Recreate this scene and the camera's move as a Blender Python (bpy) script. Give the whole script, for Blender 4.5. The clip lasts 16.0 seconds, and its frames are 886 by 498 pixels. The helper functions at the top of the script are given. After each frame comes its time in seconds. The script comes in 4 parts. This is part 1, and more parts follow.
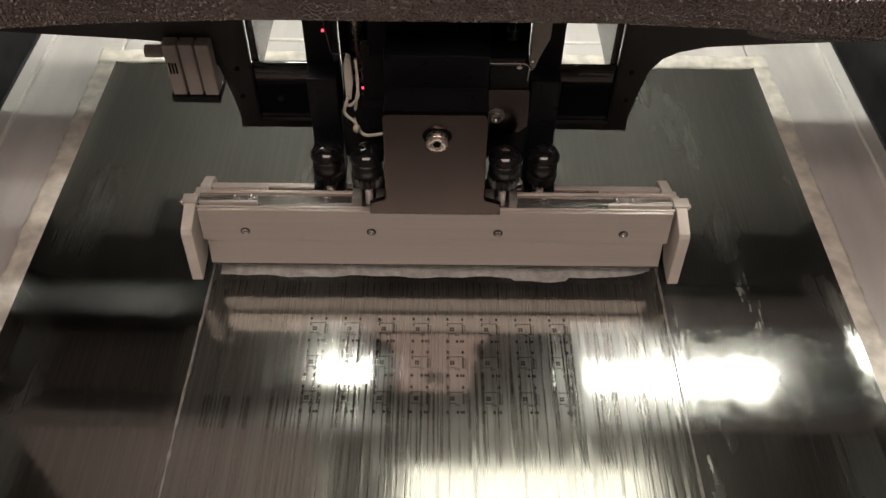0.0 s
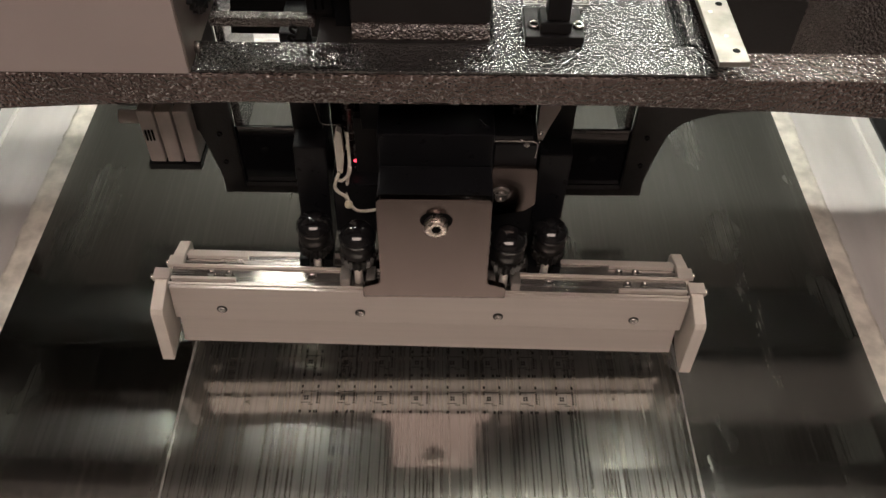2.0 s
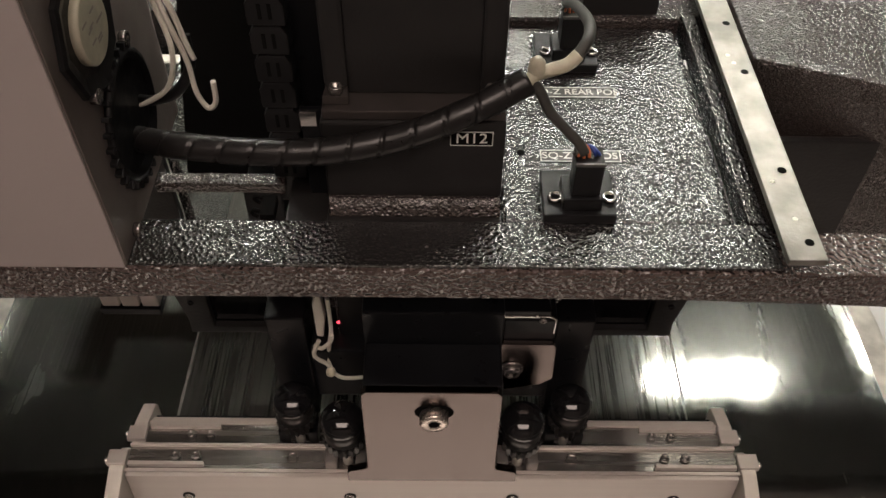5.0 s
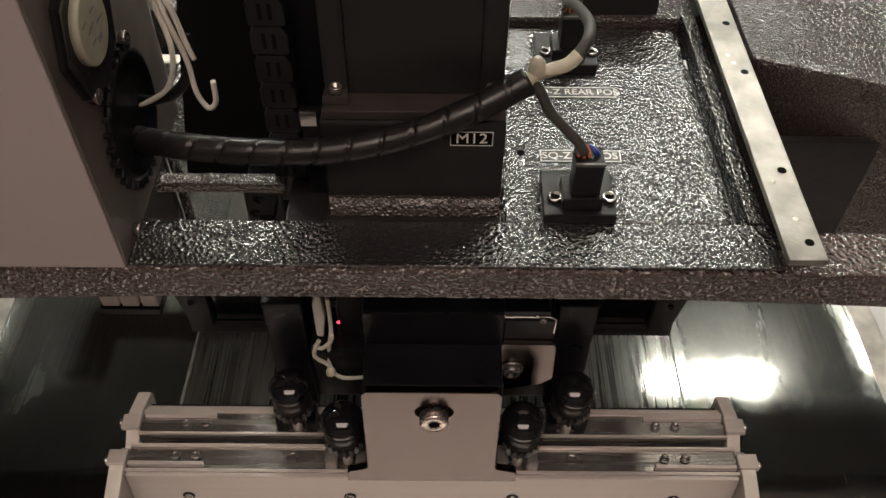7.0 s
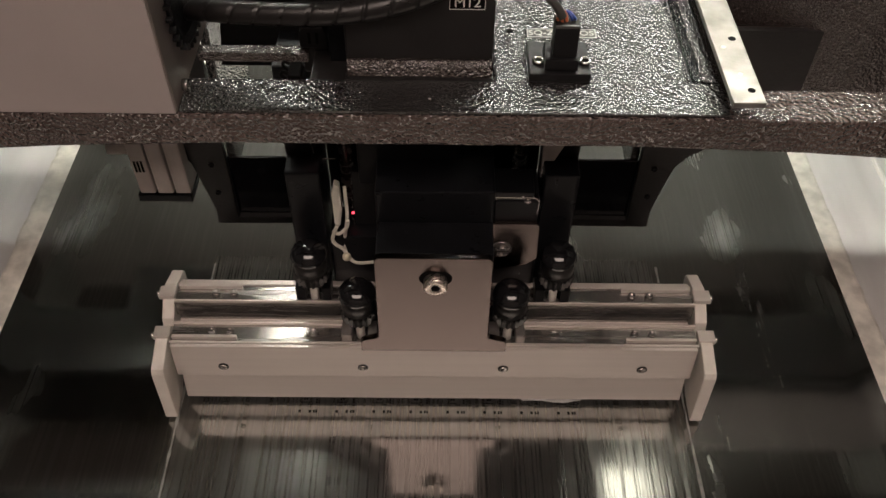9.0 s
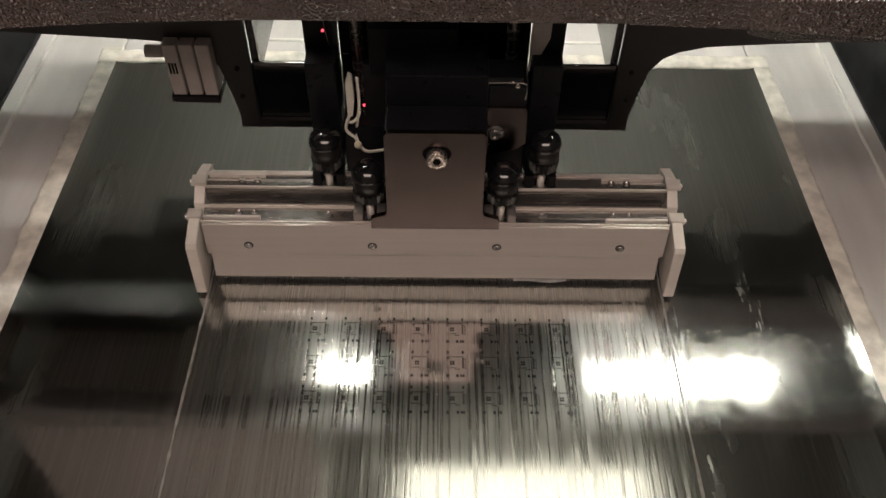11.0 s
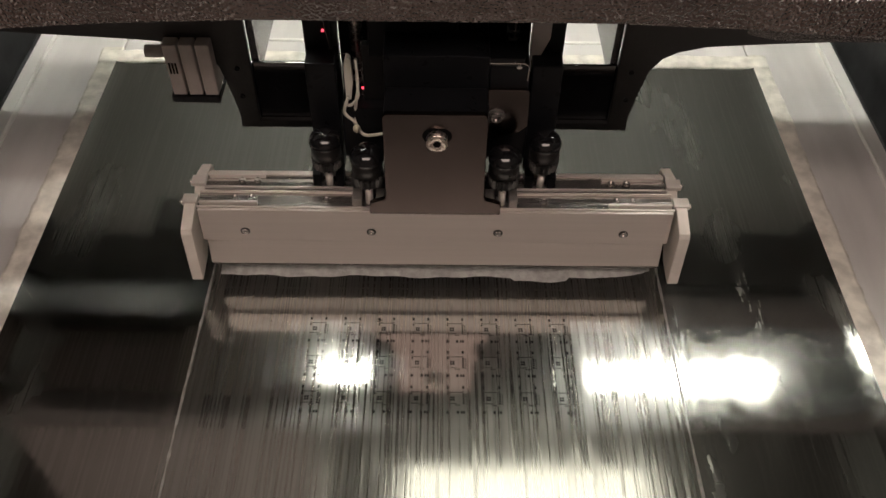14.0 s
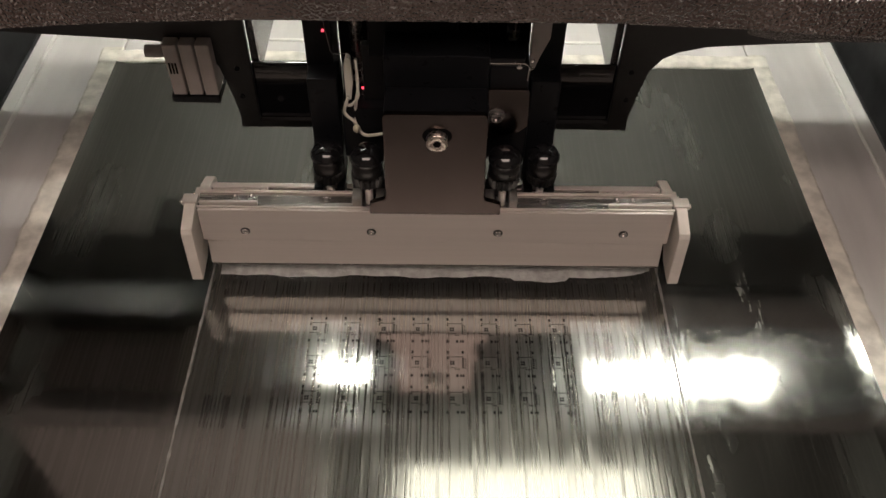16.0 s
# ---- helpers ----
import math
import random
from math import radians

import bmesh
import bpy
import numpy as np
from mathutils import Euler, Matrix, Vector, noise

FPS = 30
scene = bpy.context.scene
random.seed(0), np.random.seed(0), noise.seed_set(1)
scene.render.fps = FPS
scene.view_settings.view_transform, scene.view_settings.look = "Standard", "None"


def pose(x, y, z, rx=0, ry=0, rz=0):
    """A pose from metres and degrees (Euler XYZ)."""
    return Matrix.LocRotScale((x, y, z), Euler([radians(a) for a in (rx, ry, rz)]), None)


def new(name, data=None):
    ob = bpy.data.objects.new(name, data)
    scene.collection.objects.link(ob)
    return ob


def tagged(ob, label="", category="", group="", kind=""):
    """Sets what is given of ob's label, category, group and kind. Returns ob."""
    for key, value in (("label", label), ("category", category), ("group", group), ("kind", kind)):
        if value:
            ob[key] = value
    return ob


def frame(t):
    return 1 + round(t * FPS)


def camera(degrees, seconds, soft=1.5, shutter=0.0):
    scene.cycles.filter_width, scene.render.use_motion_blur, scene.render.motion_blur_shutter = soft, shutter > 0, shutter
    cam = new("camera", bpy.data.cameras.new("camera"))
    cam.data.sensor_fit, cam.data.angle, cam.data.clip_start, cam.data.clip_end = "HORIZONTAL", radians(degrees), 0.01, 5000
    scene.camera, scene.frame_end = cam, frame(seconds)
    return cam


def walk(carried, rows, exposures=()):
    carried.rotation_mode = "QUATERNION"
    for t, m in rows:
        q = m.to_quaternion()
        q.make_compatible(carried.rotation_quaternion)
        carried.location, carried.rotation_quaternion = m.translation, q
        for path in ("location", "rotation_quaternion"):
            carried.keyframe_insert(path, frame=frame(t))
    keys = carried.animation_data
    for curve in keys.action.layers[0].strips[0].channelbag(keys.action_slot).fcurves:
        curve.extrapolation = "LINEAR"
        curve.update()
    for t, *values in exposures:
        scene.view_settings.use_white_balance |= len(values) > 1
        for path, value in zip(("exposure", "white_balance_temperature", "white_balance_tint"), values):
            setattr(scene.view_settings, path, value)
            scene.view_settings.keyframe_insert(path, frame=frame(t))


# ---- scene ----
# ---- camera: it stands still over the front of the stencil ----
cam = camera(54.87, 16.0, soft=1.5)
STAND = pose(0.00326, 0, 0.48678, 0, 0, -0.565) @ pose(0, 0, 0, 41.62, 0, 0) @ pose(0, 0, 0, 0, 0, 0.952)
walk(cam, [(0.0, STAND), (16.0, STAND)], exposures=[(0.0, 0.0), (1.0, 0.05), (2.0, 0.20), (3.0, 0.26), (3.5, 0.32), (4.0, 0.14), (5.0, -0.04), (7.0, -0.06), (8.5, -0.08), (9.0, 0.02), (9.6, 0.20), (10.5, 0.08), (12.3, -0.04), (16.0, -0.04)])

# ---- world and lamps' strengths ----
world = bpy.data.worlds.new("world")
scene.world = world
world.use_nodes = True
world.node_tree.nodes["Background"].inputs[0].default_value = (1.0, 0.78, 0.70, 1)
world.node_tree.nodes["Background"].inputs[1].default_value = 0.10
LED, ROOM, CEIL = 78.0, 6.0, 5.8

# ---- materials ----


def mat(name, color, rough=0.5, metal=0.0, vary=0.0, vscale=30.0, bump=0.0, bscale=200.0, color2=None, spec=0.5, stretch=(1, 1, 1),
        rvary=0.0, emit=None, coat=0.0, dist=0.001):
    """A principled surface with noise in its colour and roughness and a fine relief; lengths in metres."""
    m = bpy.data.materials.new(name)
    m.use_nodes = True
    nt = m.node_tree
    N, K = nt.nodes, nt.links
    b = N["Principled BSDF"]
    b.inputs["Roughness"].default_value = rough
    b.inputs["Metallic"].default_value = metal
    b.inputs["Specular IOR Level"].default_value = spec
    b.inputs["Coat Weight"].default_value = coat
    b.inputs["Base Color"].default_value = (*color, 1)
    tc = N.new("ShaderNodeTexCoord")
    mp = N.new("ShaderNodeMapping")
    mp.inputs["Scale"].default_value = stretch
    K.new(tc.outputs["Object"], mp.inputs["Vector"])
    if vary or color2:
        n1 = N.new("ShaderNodeTexNoise")
        n1.inputs["Scale"].default_value = vscale
        n1.inputs["Detail"].default_value = 6
        K.new(mp.outputs[0], n1.inputs["Vector"])
        mix = N.new("ShaderNodeMix")
        mix.data_type = "RGBA"
        c2 = color2 or tuple(c * (1 - vary) for c in color)
        mix.inputs["A"].default_value = (*color, 1)
        mix.inputs["B"].default_value = (*c2, 1)
        ramp = N.new("ShaderNodeMapRange")
        ramp.inputs["From Min"].default_value, ramp.inputs["From Max"].default_value = 0.35, 0.65
        K.new(n1.outputs["Fac"], ramp.inputs["Value"])
        K.new(ramp.outputs[0], mix.inputs["Factor"])
        K.new(mix.outputs["Result"], b.inputs["Base Color"])
    if rvary:
        n2 = N.new("ShaderNodeTexNoise")
        n2.inputs["Scale"].default_value = vscale * 2.3
        n2.inputs["Detail"].default_value = 5
        K.new(mp.outputs[0], n2.inputs["Vector"])
        r2 = N.new("ShaderNodeMapRange")
        r2.inputs["From Min"].default_value, r2.inputs["From Max"].default_value = 0.3, 0.7
        r2.inputs["To Min"].default_value, r2.inputs["To Max"].default_value = max(0.02, rough - rvary), rough + rvary
        K.new(n2.outputs["Fac"], r2.inputs["Value"])
        K.new(r2.outputs[0], b.inputs["Roughness"])
    if bump:
        n3 = N.new("ShaderNodeTexNoise")
        n3.inputs["Scale"].default_value = bscale
        n3.inputs["Detail"].default_value = 3
        K.new(mp.outputs[0], n3.inputs["Vector"])
        bp = N.new("ShaderNodeBump")
        bp.inputs["Strength"].default_value = bump
        bp.inputs["Distance"].default_value = dist
        K.new(n3.outputs["Fac"], bp.inputs["Height"])
        K.new(bp.outputs[0], b.inputs["Normal"])
    if emit:
        b.inputs["Emission Color"].default_value = (*emit[:3], 1)
        b.inputs["Emission Strength"].default_value = emit[3]
    return m


def hammered(name, color, rough, scale, strength, coat=0.5):
    """Black hammer-finish paint: rounded cells with soft valleys."""
    m = mat(name, color, rough, vary=0.35, vscale=14, spec=1.0, coat=coat)
    N, K = m.node_tree.nodes, m.node_tree.links
    tc = N.new("ShaderNodeTexCoord")
    v = N.new("ShaderNodeTexVoronoi")
    v.feature = "SMOOTH_F1"
    v.inputs["Scale"].default_value = scale
    v.inputs["Smoothness"].default_value = 0.8
    n = N.new("ShaderNodeTexNoise")
    n.inputs["Scale"].default_value = scale * 0.45
    n.inputs["Detail"].default_value = 1
    add = N.new("ShaderNodeMath")
    add.operation = "ADD"
    K.new(tc.outputs["Object"], v.inputs["Vector"])
    K.new(tc.outputs["Object"], n.inputs["Vector"])
    K.new(v.outputs["Distance"], add.inputs[0])
    half = N.new("ShaderNodeMath")
    half.operation = "MULTIPLY"
    half.inputs[1].default_value = 0.45
    K.new(n.outputs["Fac"], half.inputs[0])
    K.new(half.outputs[0], add.inputs[1])
    b = N.new("ShaderNodeBump")
    b.inputs["Strength"].default_value = strength
    b.inputs["Distance"].default_value = 0.0012
    K.new(add.outputs[0], b.inputs["Height"])
    K.new(b.outputs[0], N["Principled BSDF"].inputs["Normal"])
    K.new(b.outputs[0], N["Principled BSDF"].inputs["Coat Normal"])
    N["Principled BSDF"].inputs["Coat Roughness"].default_value = rough
    return m


def steel_foil():
    """Bright stencil steel, brushed along y, with wiped streaks and pale dried smears."""
    m = bpy.data.materials.new("stencil_steel")
    m.use_nodes = True
    N, K = m.node_tree.nodes, m.node_tree.links
    p = N["Principled BSDF"]
    p.inputs["Metallic"].default_value = 1.0
    p.inputs["Anisotropic"].default_value = 0.0
    tc = N.new("ShaderNodeTexCoord")

    def noise_tex(scale, stretch, detail=4.0):
        mp = N.new("ShaderNodeMapping")
        mp.inputs["Scale"].default_value = stretch
        K.new(tc.outputs["Object"], mp.inputs["Vector"])
        n = N.new("ShaderNodeTexNoise")
        n.inputs["Scale"].default_value = scale
        n.inputs["Detail"].default_value = detail
        K.new(mp.outputs[0], n.inputs["Vector"])
        return n.outputs["Fac"]

    def remap(sock, a, b, c, d):
        r = N.new("ShaderNodeMapRange")
        for key, val in zip(("From Min", "From Max", "To Min", "To Max"), (a, b, c, d)):
            r.inputs[key].default_value = val
        K.new(sock, r.inputs["Value"])
        return r.outputs[0]

    def calc(op, a, b):
        n = N.new("ShaderNodeMath")
        n.operation = op
        for i, s in enumerate((a, b)):
            if isinstance(s, (int, float)):
                n.inputs[i].default_value = s
            else:
                K.new(s, n.inputs[i])
        return n.outputs[0]

    streak = noise_tex(620.0, (1, 0.008, 1), 4)
    scratch = noise_tex(300.0, (1, 0.045, 1), 2)
    broad = noise_tex(38.0, (1, 0.10, 1), 3)
    blotch = noise_tex(16.0, (1, 0.45, 1), 4)
    sep = N.new("ShaderNodeSeparateXYZ")
    K.new(tc.outputs["Object"], sep.inputs[0])
    ax = calc("ABSOLUTE", sep.outputs["X"], 0)
    inside = calc("MULTIPLY", remap(ax, 0.1620, 0.1640, 1.0, 0.0), remap(sep.outputs["Y"], 0.415, 0.432, 1.0, 0.0))
    # pale dried film only outside the wiped path
    film = calc("MULTIPLY", remap(blotch, 0.54, 0.70, 0.0, 1.0), calc("SUBTRACT", 1.0, inside))
    film = calc("MULTIPLY", film, remap(broad, 0.35, 0.6, 0.2, 1.0))
    mix = N.new("ShaderNodeMix")
    mix.data_type = "RGBA"
    mix.inputs["A"].default_value = (0.31, 0.315, 0.30, 1)
    mix.inputs["B"].default_value = (0.40, 0.41, 0.385, 1)
    K.new(film, mix.inputs["Factor"])
    dark = N.new("ShaderNodeMix")
    dark.data_type = "RGBA"
    dark.blend_type = "MULTIPLY"
    dark.inputs["Factor"].default_value = 1.0
    K.new(mix.outputs["Result"], dark.inputs["A"])
    grey = calc("SUBTRACT", 1.0, calc("MULTIPLY", remap(streak, 0.36, 0.56, 0.17, 0.0), remap(inside, 0.0, 1.0, 0.25, 1.0)))
    comb = N.new("ShaderNodeCombineColor")
    for i in range(3):
        K.new(grey, comb.inputs[i])
    K.new(comb.outputs[0], dark.inputs["B"])
    K.new(dark.outputs["Result"], p.inputs["Base Color"])
    lines = noise_tex(260.0, (1, 0.02, 1), 5)
    r = calc("ADD", remap(streak, 0.3, 0.7, 0.035, 0.085), calc("MULTIPLY", film, 0.14))
    r = calc("ADD", r, calc("MULTIPLY", remap(lines, 0.50, 0.72, 0.0, 0.06), remap(inside, 0.0, 1.0, 1.0, 0.35)))
    r = calc("ADD", r, remap(broad, 0.3, 0.7, 0.0, 0.03))
    r = calc("ADD", r, calc("MULTIPLY", remap(scratch, 0.56, 0.68, 0.0, 0.10), remap(inside, 0.0, 1.0, 0.15, 1.0)))
    K.new(r, p.inputs["Roughness"])
    # a thin paste haze is left on the wiped path
    K.new(calc("SUBTRACT", 1.0, calc("MULTIPLY", inside, remap(broad, 0.3, 0.7, 0.05, 0.13))), p.inputs["Metallic"])
    b = N.new("ShaderNodeBump")
    b.inputs["Strength"].default_value = 0.22
    b.inputs["Distance"].default_value = 0.0004
    K.new(calc("ADD", calc("MULTIPLY", streak, calc("MULTIPLY", remap(inside, 0.0, 1.0, 0.25, 1.0), 0.34)), calc("ADD", calc("ADD", calc("MULTIPLY", blotch, 1.2), calc("MULTIPLY", lines, remap(inside, 0.0, 1.0, 0.30, 0.0))), calc("MULTIPLY", calc("MULTIPLY", remap(scratch, 0.56, 0.68, 0.0, 1.0), remap(inside, 0.0, 1.0, 0.05, 1.0)), 0.12))), b.inputs["Height"])
    K.new(b.outputs[0], p.inputs["Normal"])
    # a broad second lobe from the fine scratches and the thin dry residue
    haze = N.new("ShaderNodeBsdfPrincipled")
    haze.inputs["Metallic"].default_value = 1.0
    K.new(dark.outputs["Result"], haze.inputs["Base Color"])
    K.new(remap(streak, 0.3, 0.7, 0.22, 0.36), haze.inputs["Roughness"])
    K.new(b.outputs[0], haze.inputs["Normal"])
    share = calc("ADD", remap(inside, 0.0, 1.0, 0.15, 0.26), calc("MULTIPLY", film, 0.30))
    share = calc("MULTIPLY", share, calc("ADD", 1.0, calc("MULTIPLY", remap(streak, 0.38, 0.60, -0.22, 0.12), remap(inside, 0.0, 1.0, 0.25, 1.0))))
    blend = N.new("ShaderNodeMixShader")
    K.new(share, blend.inputs[0])
    K.new(p.outputs[0], blend.inputs[1])
    K.new(haze.outputs[0], blend.inputs[2])
    K.new(blend.outputs[0], N["Material Output"].inputs["Surface"])
    return m


M_FOIL = steel_foil()
M_GLUE = mat("adhesive_border", (0.78, 0.75, 0.68), 0.45, vary=0.35, vscale=70, bump=0.5, bscale=160, rvary=0.15)
M_FRAME = mat("frame_aluminium", (0.74, 0.72, 0.71), 0.42, 0.35, vary=0.25, vscale=20, stretch=(1, 0.2, 1), rvary=0.12, bump=0.1, bscale=300)
M_RIDGE = mat("polished_ridge", (0.82, 0.81, 0.78), 0.42, 0.4)
M_TABLE = mat("dark_table_steel", (0.10, 0.10, 0.105), 0.45, 0.6, vary=0.4, vscale=12, rvary=0.15, bump=0.2, bscale=80)
M_HAMMER = hammered("black_hammer_paint", (0.018, 0.017, 0.017), 0.17, 720.0, 0.58, 1.0)
# brown and pinkish tints put warm room light into the black paint
M_HAMMER_FINE = hammered("warm_tint_hammer_paint", (0.040, 0.030, 0.027), 0.27, 820.0, 0.75)
M_BEAM = hammered("pink_lit_hammer_paint", (0.075, 0.052, 0.046), 0.22, 580.0, 1.0)
M_WEB = mat("satin_black_web", (0.013, 0.0125, 0.0125), 0.40, vary=0.3, vscale=30, bump=0.25, bscale=500, rvary=0.1)
M_PAD = mat("pale_pad", (0.62, 0.58, 0.52), 0.5, 0.2, vary=0.12, vscale=30, bump=0.1, bscale=400)
M_ANOD = mat("black_anodised", (0.007, 0.0075, 0.009), 0.34, 0.0, spec=0.16, vary=0.3, vscale=60, bump=0.12, bscale=1500, rvary=0.08)
M_PLATE = mat("satin_black_plate", (0.125, 0.102, 0.096), 0.17, 1.0, vary=0.06, vscale=40, rvary=0.03, bump=0.08, bscale=2500)
M_BLACK = mat("black_plastic", (0.010, 0.010, 0.011), 0.42, spec=0.3, vary=0.3, vscale=90, rvary=0.1, bump=0.05, bscale=900)
M_RODS = mat("turned_steel_rod", (0.88, 0.84, 0.78), 0.32, 0.35, vary=0.15, vscale=300, stretch=(1, 1, 6), bump=0.25, bscale=900)
M_GRIP = mat("grip_plastic", (0.012, 0.0115, 0.0115), 0.34, vary=0.2, vscale=200, spec=0.5, rvary=0.08)
M_BOLT = mat("bright_bolt", (0.72, 0.64, 0.58), 0.28, 0.9, vary=0.1, vscale=200, rvary=0.06, bump=0.1, bscale=900)
M_FORK = mat("worn_fork_metal", (0.30, 0.28, 0.265), 0.40, 0.6, vary=0.25, vscale=120, rvary=0.1, bump=0.1, bscale=700)
M_GLOSS = mat("glossy_black_ball", (0.008, 0.008, 0.009), 0.09, coat=0.4)
M_ALU = mat("brushed_aluminium", (0.62, 0.57, 0.53), 0.36, 0.40, vary=0.05, vscale=300, stretch=(0.02, 1, 1), rvary=0.06, bump=0.03, bscale=900)
M_ALU_DULL = mat("dull_aluminium", (0.33, 0.31, 0.295), 0.24, 0.85, vary=0.10, vscale=120, stretch=(0.05, 1, 1), rvary=0.1, bump=0.1, bscale=900)
M_CHROME = mat("bright_steel", (0.72, 0.70, 0.67), 0.22, 1.0, vary=0.15, vscale=200, rvary=0.06)
M_NYLON = mat("white_nylon", (0.68, 0.64, 0.585), 0.5, vary=0.12, vscale=60, bump=0.08, bscale=500)
M_COVER = mat("beige_sheet_cover", (0.42, 0.37, 0.355), 0.45, vary=0.10, vscale=9, rvary=0.06, bump=0.06, bscale=900)
M_SIDE = mat("grey_sheet_metal", (0.33, 0.285, 0.265), 0.42, 0.6, vary=0.25, vscale=25, rvary=0.1, bump=0.08, bscale=700)
M_MOTOR = mat("motor_black", (0.022, 0.021, 0.021), 0.48, 0.3, vary=0.25, vscale=50, bump=0.1, bscale=900)
M_CABLE = mat("black_cable_wrap", (0.013, 0.012, 0.012), 0.36, vary=0.3, vscale=100, rvary=0.1, bump=0.08, bscale=600)
M_SLEEVE = mat("grey_cable_sleeve", (0.055, 0.055, 0.05), 0.5, vary=0.2, vscale=150, bump=0.1, bscale=900)
M_CREAM = mat("cream_tape", (0.55, 0.52, 0.40), 0.45, vary=0.25, vscale=120, bump=0.2, bscale=500)
M_WHITE = mat("white_wire", (0.68, 0.66, 0.58), 0.4, vary=0.15, vscale=150)
M_ORANGE = mat("orange_wire", (0.55, 0.16, 0.07), 0.4, vary=0.2, vscale=200)
M_BLUE = mat("blue_wire", (0.03, 0.06, 0.28), 0.4, vary=0.2, vscale=200)
M_LABEL = mat("grey_label_plate", (0.09, 0.09, 0.087), 0.35, vary=0.2, vscale=120)
M_INK = mat("white_ink", (0.72, 0.72, 0.68), 0.5)
M_BAR = mat("strip_metal", (0.31, 0.297, 0.27), 0.40, 0.85, vary=0.4, vscale=60, rvary=0.12, bump=0.15, bscale=400)
M_HOLE = mat("hole_dark", (0.006, 0.006, 0.006), 0.9, spec=0.05)
M_PASTE = mat("solder_paste", (0.36, 0.36, 0.345), 0.55, 0.25, vary=0.3, vscale=180, bump=0.6, bscale=500, rvary=0.1)
M_GREYBOX = mat("grey_module", (0.50, 0.45, 0.42), 0.5, vary=0.12, vscale=70, bump=0.06, bscale=800)
M_FILM = mat("dried_paste_film", (0.26, 0.265, 0.25), 0.36, 0.8, vary=0.3, vscale=90, stretch=(1, 0.25, 1), rvary=0.12, bump=0.3, bscale=350)
film_nodes = M_FILM.node_tree
film_co = film_nodes.nodes.new("ShaderNodeTexCoord")
film_map = film_nodes.nodes.new("ShaderNodeMapping")
film_map.inputs["Scale"].default_value = (1, 0.10, 1)
film_noise = film_nodes.nodes.new("ShaderNodeTexNoise")
film_noise.inputs["Scale"].default_value, film_noise.inputs["Detail"].default_value = 420, 4
film_range = film_nodes.nodes.new("ShaderNodeMapRange")
film_range.inputs["From Min"].default_value, film_range.inputs["From Max"].default_value = 0.42, 0.66
film_range.inputs["To Max"].default_value = 0.85
film_nodes.links.new(film_co.outputs["Object"], film_map.inputs["Vector"])
film_nodes.links.new(film_map.outputs[0], film_noise.inputs["Vector"])
film_nodes.links.new(film_noise.outputs["Fac"], film_range.inputs["Value"])
film_nodes.links.new(film_range.outputs[0], film_nodes.nodes["Principled BSDF"].inputs["Alpha"])
M_FLANGE = mat("motor_flange", (0.085, 0.074, 0.070), 0.38, 0.6, vary=0.2, vscale=60, rvary=0.08)
M_RED = mat("red_indicator", (0.5, 0.02, 0.03), 0.3, emit=(1.0, 0.06, 0.10, 3.0))
M_LED = mat("led_diffuser", (0.8, 0.8, 0.78), 0.4, emit=(1.0, 0.97, 0.86, LED))
M_CEIL = mat("ceiling_diffuser", (0.8, 0.8, 0.78), 0.4, emit=(1.0, 0.94, 0.78, CEIL))
M_ROOM = mat("room_diffuser", (0.8, 0.8, 0.78), 0.4, emit=(1.0, 0.80, 0.70, ROOM))
M_WALL = mat("room_wall", (0.38, 0.35, 0.33), 0.8, vary=0.15, vscale=2)
M_FLOOR = mat("room_floor", (0.16, 0.155, 0.15), 0.6, vary=0.3, vscale=3)
M_HOOD = mat("machine_panel", (0.10, 0.102, 0.094), 0.5, vary=0.2, vscale=5)

# ---- mesh helpers ----


def part(name, bm, material, parent=None, label="", loc=None):
    me = bpy.data.meshes.new(name)
    bm.normal_update()
    bm.to_mesh(me)
    bm.free()
    me.materials.append(material)
    ob = new(name, me)
    if parent is not None:
        ob.parent = parent
    if loc is not None:
        ob.location = loc
    if label:
        ob["label"] = label
    return ob


def add_box(bm, x0, x1, y0, y1, z0, z1, bevel=0.0, seg=2):
    r = bmesh.ops.create_cube(bm, size=1.0)
    vs = r["verts"]
    for v in vs:
        v.co = Vector(((x0 + x1) / 2 + v.co.x * (x1 - x0), (y0 + y1) / 2 + v.co.y * (y1 - y0), (z0 + z1) / 2 + v.co.z * (z1 - z0)))
    if bevel:
        es = list({e for v in vs for e in v.link_edges})
        bmesh.ops.bevel(bm, geom=es, offset=bevel, segments=seg, affect="EDGES", profile=0.6)
    return bm


def box(x0, x1, y0, y1, z0, z1, bevel=0.0008, seg=2):
    return add_box(bmesh.new(), x0, x1, y0, y1, z0, z1, bevel, seg)


def add_prism(bm, poly, axis, a, b, bevel=0.0):
    """Extrudes a polygon along an axis; poly gives the other two coordinates in x, y, z order."""
    def at(u, w, c):
        return {"x": (c, u, w), "y": (u, c, w), "z": (u, w, c)}[axis]
    lo = [bm.verts.new(at(u, w, a)) for u, w in poly]
    hi = [bm.verts.new(at(u, w, b)) for u, w in poly]
    n = len(poly)
    fs = [bm.faces.new(lo), bm.faces.new(hi[::-1])]
    for i in range(n):
        fs.append(bm.faces.new((lo[i], hi[i], hi[(i + 1) % n], lo[(i + 1) % n])))
    bmesh.ops.recalc_face_normals(bm, faces=fs)
    if bevel:
        es = list({e for f in fs for e in f.edges})
        bmesh.ops.bevel(bm, geom=es, offset=bevel, segments=2, affect="EDGES", profile=0.6)
    return bm


def prism(poly, axis, a, b, bevel=0.0006):
    return add_prism(bmesh.new(), poly, axis, a, b, bevel)


